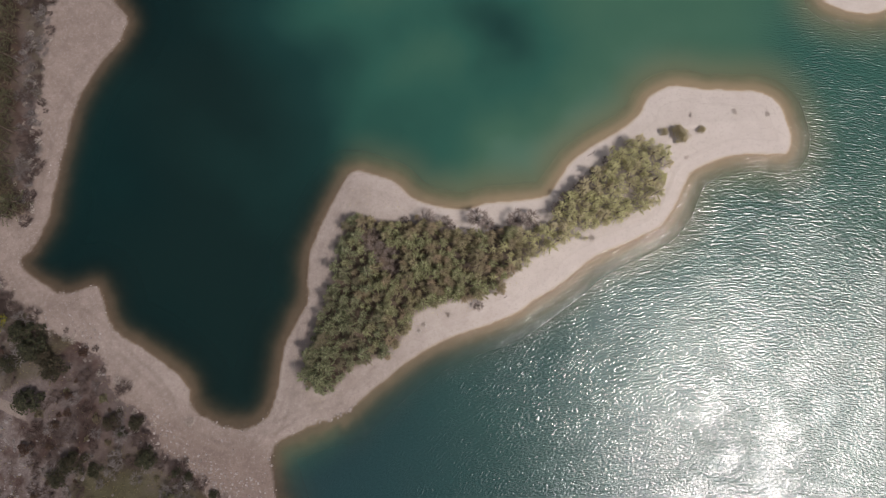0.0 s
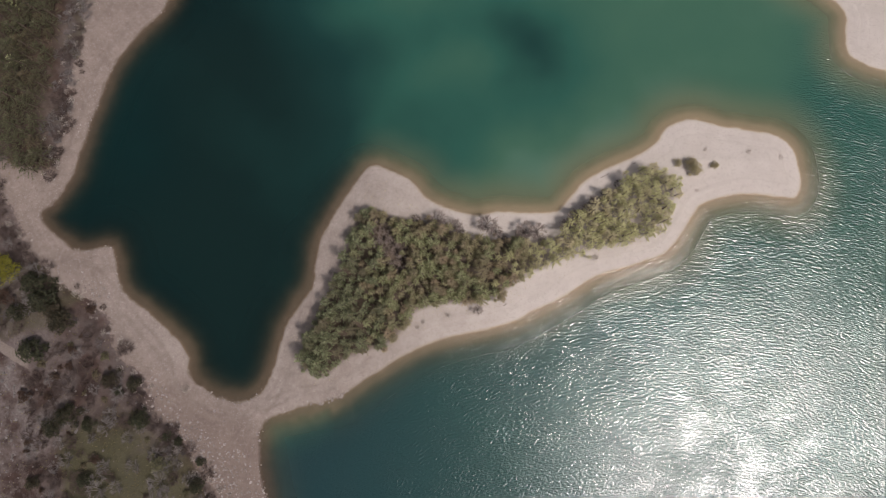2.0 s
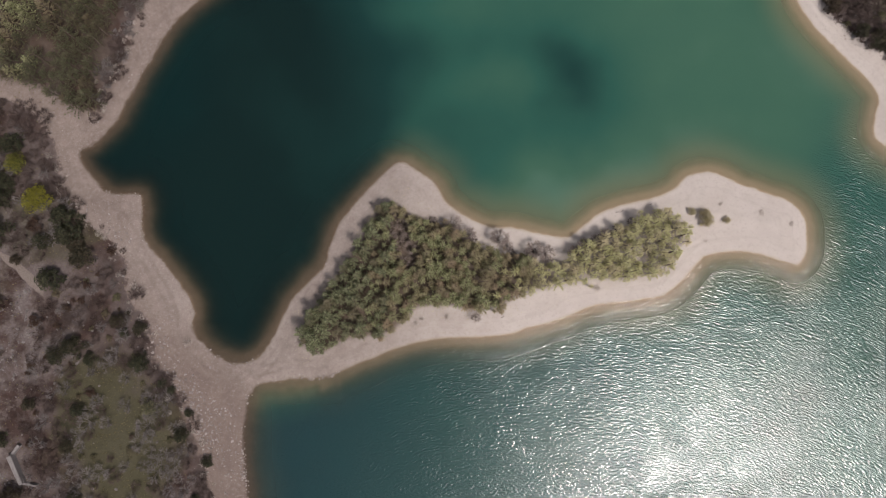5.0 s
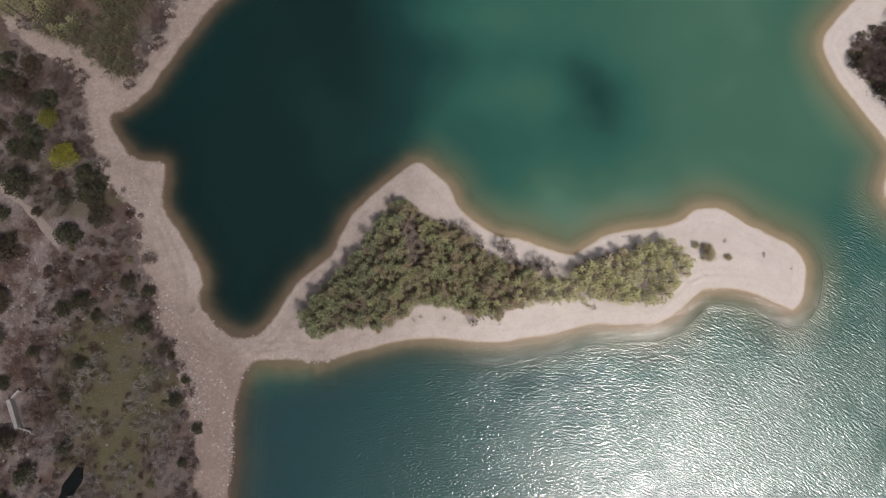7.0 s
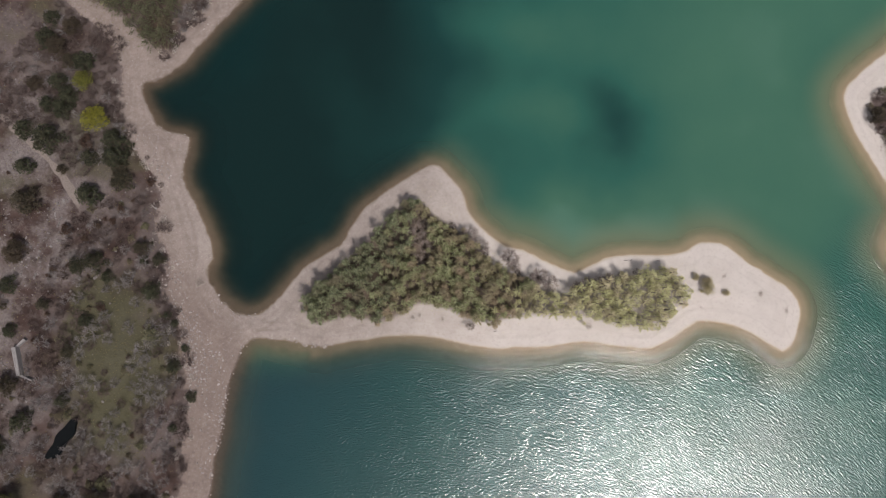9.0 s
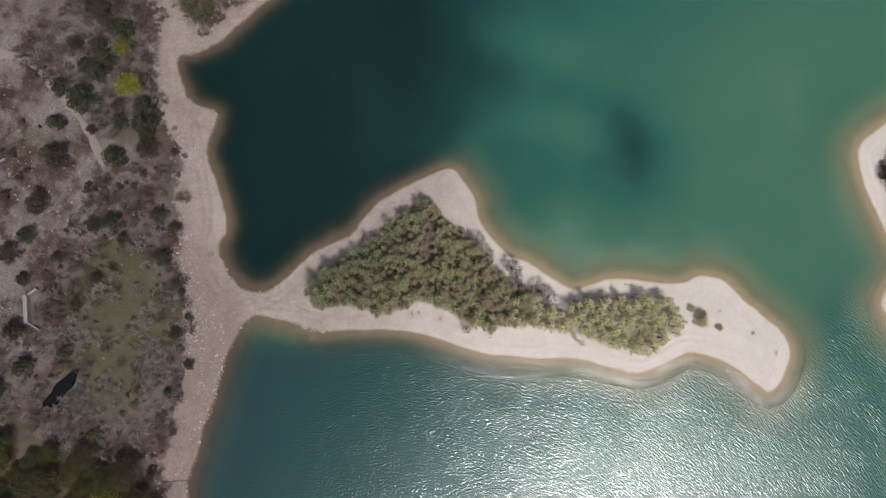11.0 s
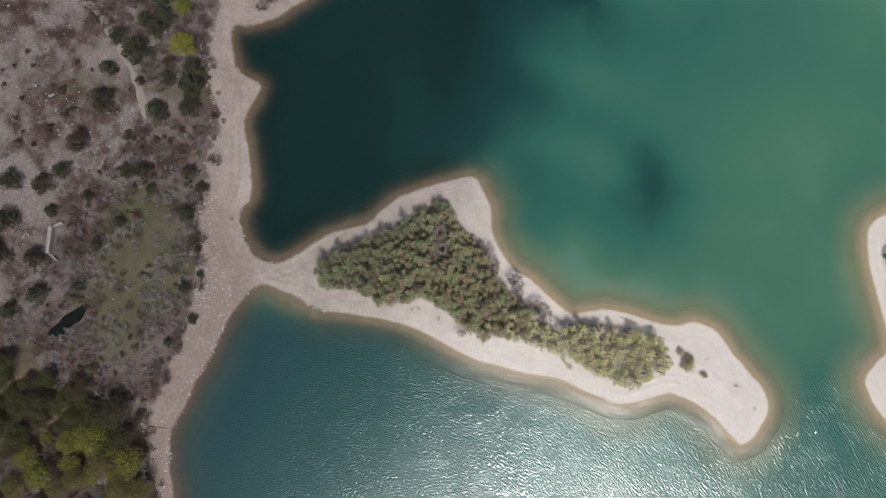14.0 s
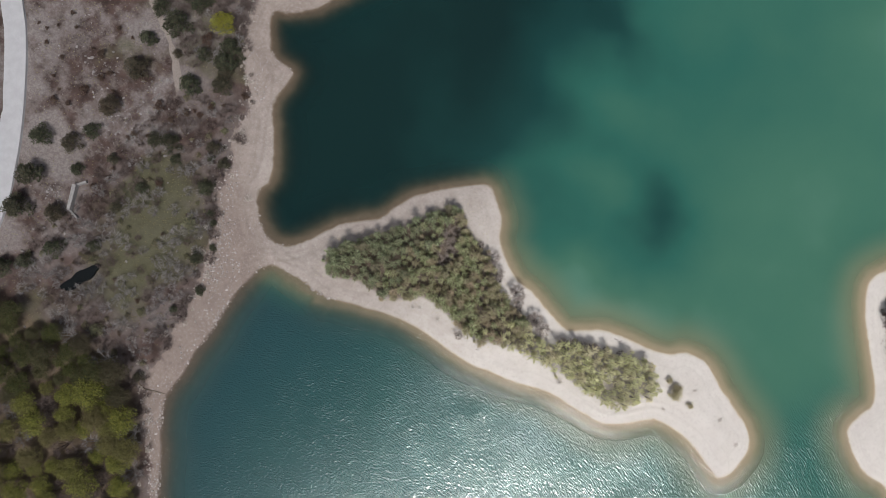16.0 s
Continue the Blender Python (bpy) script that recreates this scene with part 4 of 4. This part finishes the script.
# ---- road, wall, stones, grass ----
def road_strip():
    line = curve(ROAD_LINE, 1.5)
    d = np.gradient(line, axis=0)
    d /= np.hypot(d[:, 0], d[:, 1])[:, None]
    side = np.stack([-d[:, 1], d[:, 0]], 1)
    z = np.array([ground_at(*p) for p in line])
    z = np.convolve(np.pad(z, 4, mode="edge"), np.ones(9) / 9, "valid") + 0.35
    offsets = [(-2.75, -1.2), (-2.55, -0.04), (-2.4, 0.0), (2.4, 0.0), (2.55, -0.04), (2.75, -1.2)]
    verts = np.vstack([np.column_stack([line + side * o, z + dz]) for o, dz in offsets])
    n = len(line)
    quads = np.array([(k * n + i, k * n + i + 1, (k + 1) * n + i + 1, (k + 1) * n + i) for k in range(len(offsets) - 1) for i in range(n - 1)])
    return tagged(sheet("road", verts, quads[:, ::-1], ROAD, {}, False), "pale worn road curving through the scrub", "road", kind="structure")


road_strip()


def stone_heap(name, places, sizes, material, seed, label, category):
    """Many separate stones in one mesh, each a squashed and chipped block."""
    rng = np.random.RandomState(seed)
    g = (1 + 5 ** 0.5) / 2
    ico = np.array([(-1, g, 0), (1, g, 0), (-1, -g, 0), (1, -g, 0), (0, -1, g), (0, 1, g), (0, -1, -g), (0, 1, -g), (g, 0, -1), (g, 0, 1), (-g, 0, -1), (-g, 0, 1)]) / 1.9
    tri = np.array([(0, 11, 5), (0, 5, 1), (0, 1, 7), (0, 7, 10), (0, 10, 11), (1, 5, 9), (5, 11, 4), (11, 10, 2), (10, 7, 6), (7, 1, 8),
                    (3, 9, 4), (3, 4, 2), (3, 2, 6), (3, 6, 8), (3, 8, 9), (4, 9, 5), (2, 4, 11), (6, 2, 10), (8, 6, 7), (9, 8, 1)])
    vs = []
    for (x, y), s in zip(places, sizes):
        p = ico * rng.uniform(0.65, 1.25, (12, 3)) * (s * rng.uniform(0.7, 1.4), s, s * rng.uniform(0.45, 0.75))
        a = rng.uniform(0, 6.28)
        p = np.column_stack([p[:, 0] * math.cos(a) - p[:, 1] * math.sin(a), p[:, 0] * math.sin(a) + p[:, 1] * math.cos(a), p[:, 2]])
        vs.append(p + (x, y, ground_at(x, y) + s * 0.12))
    faces = np.vstack([tri + 12 * i for i in range(len(vs))])
    return tagged(sheet(name, np.vstack(vs), faces, material, {}, False), label, category, kind="stuff")


rng = np.random.RandomState(5)
bx, by = rng.uniform(-98, 2, 120000), rng.uniform(-82, 62, 120000)
bd = shore_distance(bx, by)
bv = from_line(bx, by, VEG_CURVE)
patch = rough(bx, by, 9, 111, 3)
clods = (bx > -29) & (bx < -14) & (by < -18) & (bd < 0.9)
rocky = (bd > -0.3) & (bd < 16) & ((bx < -27) | (by < -50) | clods) & ~inside(bx, by, VEG_RING)
p = np.where((bv < 4.5) & (by < -6), 0.34, 0.01) + np.where(bd < 0.6, 0.5, 0) + np.where(by < -34, 0.45, 0) + np.where(clods, 0.6, 0)
pick = rocky & (rng.rand(120000) < p * ease(patch, -0.4, 0.4))
size = (0.07 + 0.26 * rng.rand(120000) ** 3.0) * np.where((bd < 0.8) & (by > -20), 0.55, 1.0)
stone_heap("beach_stones", np.stack([bx, by], 1)[pick][:14000], size[pick][:14000], PEBBLE, 8, "loose pale stones strewn over the gravel beach", "stones")
kx, ky = rng.uniform(-128, -30, 40000), rng.uniform(-86, 10, 40000)
kp = inside(kx, ky, VEG_RING) & (rng.rand(40000) < 0.04 + 0.6 * inside(kx, ky, WOODS["karst"]) * ease(rough(kx, ky, 8, 121, 4), 0.1, 0.6))
kp &= (from_line(kx, ky, TRACK_CURVE) > 1.4) & (from_line(kx, ky, ROAD_CURVE) > 4.2)
ks = 0.06 + 0.34 * rng.rand(40000) ** 4.0
stone_heap("limestone_rubble", np.stack([kx, ky], 1)[kp][:6000], ks[kp][:6000], LIMESTONE, 9, "grey limestone rubble scattered between the bushes", "stones")


def grass_tufts():
    r = np.random.RandomState(12)
    n = 30000
    x, y = r.uniform(-128, 0, n), r.uniform(-105, 20, n)
    ok = inside(x, y, VEG_RING) & (from_line(x, y, TRACK_CURVE) > 1.2) & (from_line(x, y, ROAD_CURVE) > 4.0)
    ok &= r.rand(n) < 0.3 + 0.7 * ring_mask(x, y, WOODS["meadow"], 7.0)
    verts = []
    for px, py in zip(x[ok], y[ok]):
        z = ground_at(px, py)
        for _ in range(4):
            a, h, w = r.uniform(0, 6.28), r.uniform(0.12, 0.34), r.uniform(0.03, 0.07)
            dx, dy = math.cos(a), math.sin(a)
            verts += [(px - dy * w, py + dx * w, z), (px + dy * w, py - dx * w, z), (px + dx * h * 0.8, py + dy * h * 0.8, z + h)]
    return tagged(sheet("dry_grass", np.array(verts), np.arange(len(verts)).reshape(-1, 3), GRASS, {}, False), "withered yellow-green grass in open scrub", "grass", kind="stuff")


grass_tufts()


def beach_weeds():
    """Thin grey-green weeds and dry stalks on the sand along the foot of the pines."""
    r = np.random.RandomState(21)
    n = 26000
    x, y = r.uniform(-30, 50, n), r.uniform(-24, 40, n)
    d = from_line(x, y, WOODS["spit"])
    ok = ~inside(x, y, WOODS["spit"]) & (shore_distance(x, y) > 1.5) & (r.rand(n) < np.exp(-d / 1.3) * ease(rough(x, y, 4, 131, 3), -0.25, 0.5))
    verts = []
    for px, py in zip(x[ok], y[ok]):
        z = ground_at(px, py)
        for _ in range(6):
            a, h, w = r.uniform(0, 6.28), r.uniform(0.10, 0.30), r.uniform(0.015, 0.035)
            dx, dy, qx, qy = math.cos(a), math.sin(a), px + r.normal(0, 0.35), py + r.normal(0, 0.35)
            verts += [(qx - dy * w, qy + dx * w, z - 0.02), (qx + dy * w, qy - dx * w, z - 0.02), (qx + dx * h, qy + dy * h, z + h * 0.35)]
    return tagged(sheet("beach_weeds", np.array(verts), np.arange(len(verts)).reshape(-1, 3), BUSH, {}, False), "thin grey-green weeds on sand beside the pines", "weeds", kind="stuff")


beach_weeds()


def old_wall():
    """A low broken concrete wall with a bend, standing in the scrub."""
    root = new("concrete_wall")
    root.location = (-70.6, -60.4, ground_at(-70.6, -60.4))
    line = [Vector((-70.6, -55.8, 0)), Vector((-71.2, -58.2, 0)), Vector((-66.6, -62.3, 0)), Vector((-64.0, -61.8, 0))]
    for a, b, high, thick in zip(line, line[1:], (0.5, 1.2, 0.6), (0.26, 0.42, 0.2)):
        a, b = a.copy(), b.copy()
        d = (b - a).normalized()
        s = Vector((-d.y, d.x, 0)) * thick
        bm = bmesh.new()
        top = [a + s, b + s, b - s, a - s]
        low = [bm.verts.new((p.x - root.location.x, p.y - root.location.y, -0.5)) for p in top]
        up = [bm.verts.new((p.x - root.location.x, p.y - root.location.y, high + 0.12 * i % 0.2)) for i, p in enumerate(top)]
        bm.faces.new(up)
        bm.faces.new(low[::-1])
        for i in range(4):
            bm.faces.new((low[i], low[(i + 1) % 4], up[(i + 1) % 4], up[i]))
        bmesh.ops.recalc_face_normals(bm, faces=bm.faces)
        bmesh.ops.bevel(bm, geom=bm.edges[:], offset=0.05, segments=2, affect="EDGES")
        me = bpy.data.meshes.new("wall_segment")
        bm.to_mesh(me)
        bm.free()
        me.materials.append(WALL_STONE)
        new("wall_segment", me).parent = root
    return tagged(root, "low bent concrete wall standing in the scrub", "wall")


old_wall()


def driftwood():
    """A dark branch shape across the beach below the green wood, added in place of a narrow gully."""
    sh = Shape()
    rng = random.Random(3)
    pts = [(-25.4, -69.2), (-23.2, -70.0), (-21.4, -69.5), (-19.6, -67.6), (-17.6, -65.9)]
    way = [Vector((x, y, ground_at(x, y) + 0.10)) for x, y in pts]
    for i, (a, b) in enumerate(zip(way, way[1:])):
        sh.limb(a, b, 0.20 - 0.035 * i, 0.165 - 0.035 * i, 6)
        for _ in range(3):
            d = spot(rng)
            p = a.lerp(b, rng.random())
            sh.limb(p, p + Vector((d.x, d.y, abs(d.z) * 0.4)) * rng.uniform(0.5, 1.1), 0.05, 0.015, 4)
    return tagged(new("gully_branch", sh.mesh("gully_branch", BARK)), "dark branch shape in place of a gully across the gravel beach", "branch")


driftwood()


def stick(x, y, turn, long):
    """A weathered stick washed up on the sand."""
    sh = Shape()
    d = Vector((math.cos(radians(turn)), math.sin(radians(turn)), 0))
    a = Vector((x, y, ground_at(x, y) + 0.05))
    b = Vector((x + d.x * long * 0.55, y + d.y * long * 0.55, 0))
    b.z = ground_at(b.x, b.y) + 0.06
    c = b + Vector((d.x - 0.5 * d.y, d.y + 0.5 * d.x, 0)) * long * 0.35
    c.z = ground_at(c.x, c.y) + 0.06
    e = b + Vector((d.x + 0.6 * d.y, d.y - 0.6 * d.x, 0)) * long * 0.3
    e.z = ground_at(e.x, e.y) + 0.1
    sh.limb(a, b, 0.08, 0.06, 6)
    sh.limb(b, c, 0.06, 0.03, 5)
    sh.limb(b, e, 0.045, 0.02, 5)
    return tagged(new("driftwood_stick", sh.mesh("driftwood_stick", GREY_TWIG)), "grey weathered stick washed up on sand", "driftwood", "sticks on the beach")


for x, y, turn, long in ((27.4, 32.0, 30, 1.2), (28.6, 32.6, 70, 0.8), (33.5, 36.0, 35, 0.9), (12, 2.2, 40, 0.8)):
    stick(x, y, turn, long)


def shade_patch():
    """A small black sheet laid in the scrub to stand for the shade between bushes."""
    bm = bmesh.new()
    n = 40
    ring = []
    for i in range(n):
        a = 2 * math.pi * i / n
        r = 1 + 0.22 * math.sin(2 * a + 1) + 0.12 * math.sin(5 * a)
        x, y = 4.2 * r * math.cos(a), 1.7 * r * math.sin(a)
        c, s = math.cos(radians(88)), math.sin(radians(88))
        ring.append((-51.6 + x * c - y * s, -68.6 + x * s + y * c))
    z = max(ground_at(*p) for p in ring) + 0.03
    top = [bm.verts.new((x, y, z)) for x, y in ring]
    low = [bm.verts.new((x, y, z - 1.2)) for x, y in ring]
    bm.faces.new(top)
    for i in range(n):
        bm.faces.new((low[i], low[(i + 1) % n], top[(i + 1) % n], top[i]))
    bmesh.ops.recalc_face_normals(bm, faces=bm.faces)
    me = bpy.data.meshes.new("shade_sheet")
    bm.to_mesh(me)
    bm.free()
    m = Nodes("shade_sheet")
    me.materials.append(m.surface(m.mix(m.noise(0.8, 3), (0.004, 0.005, 0.006), (0.009, 0.010, 0.010)), 0.4, m.bump(m.noise(3, 2), 0.1, 0.02), 0.05))
    return tagged(new("shade_sheet", me), "small black sheet painted in for shade between bushes", "water", kind="structure")


shade_patch()
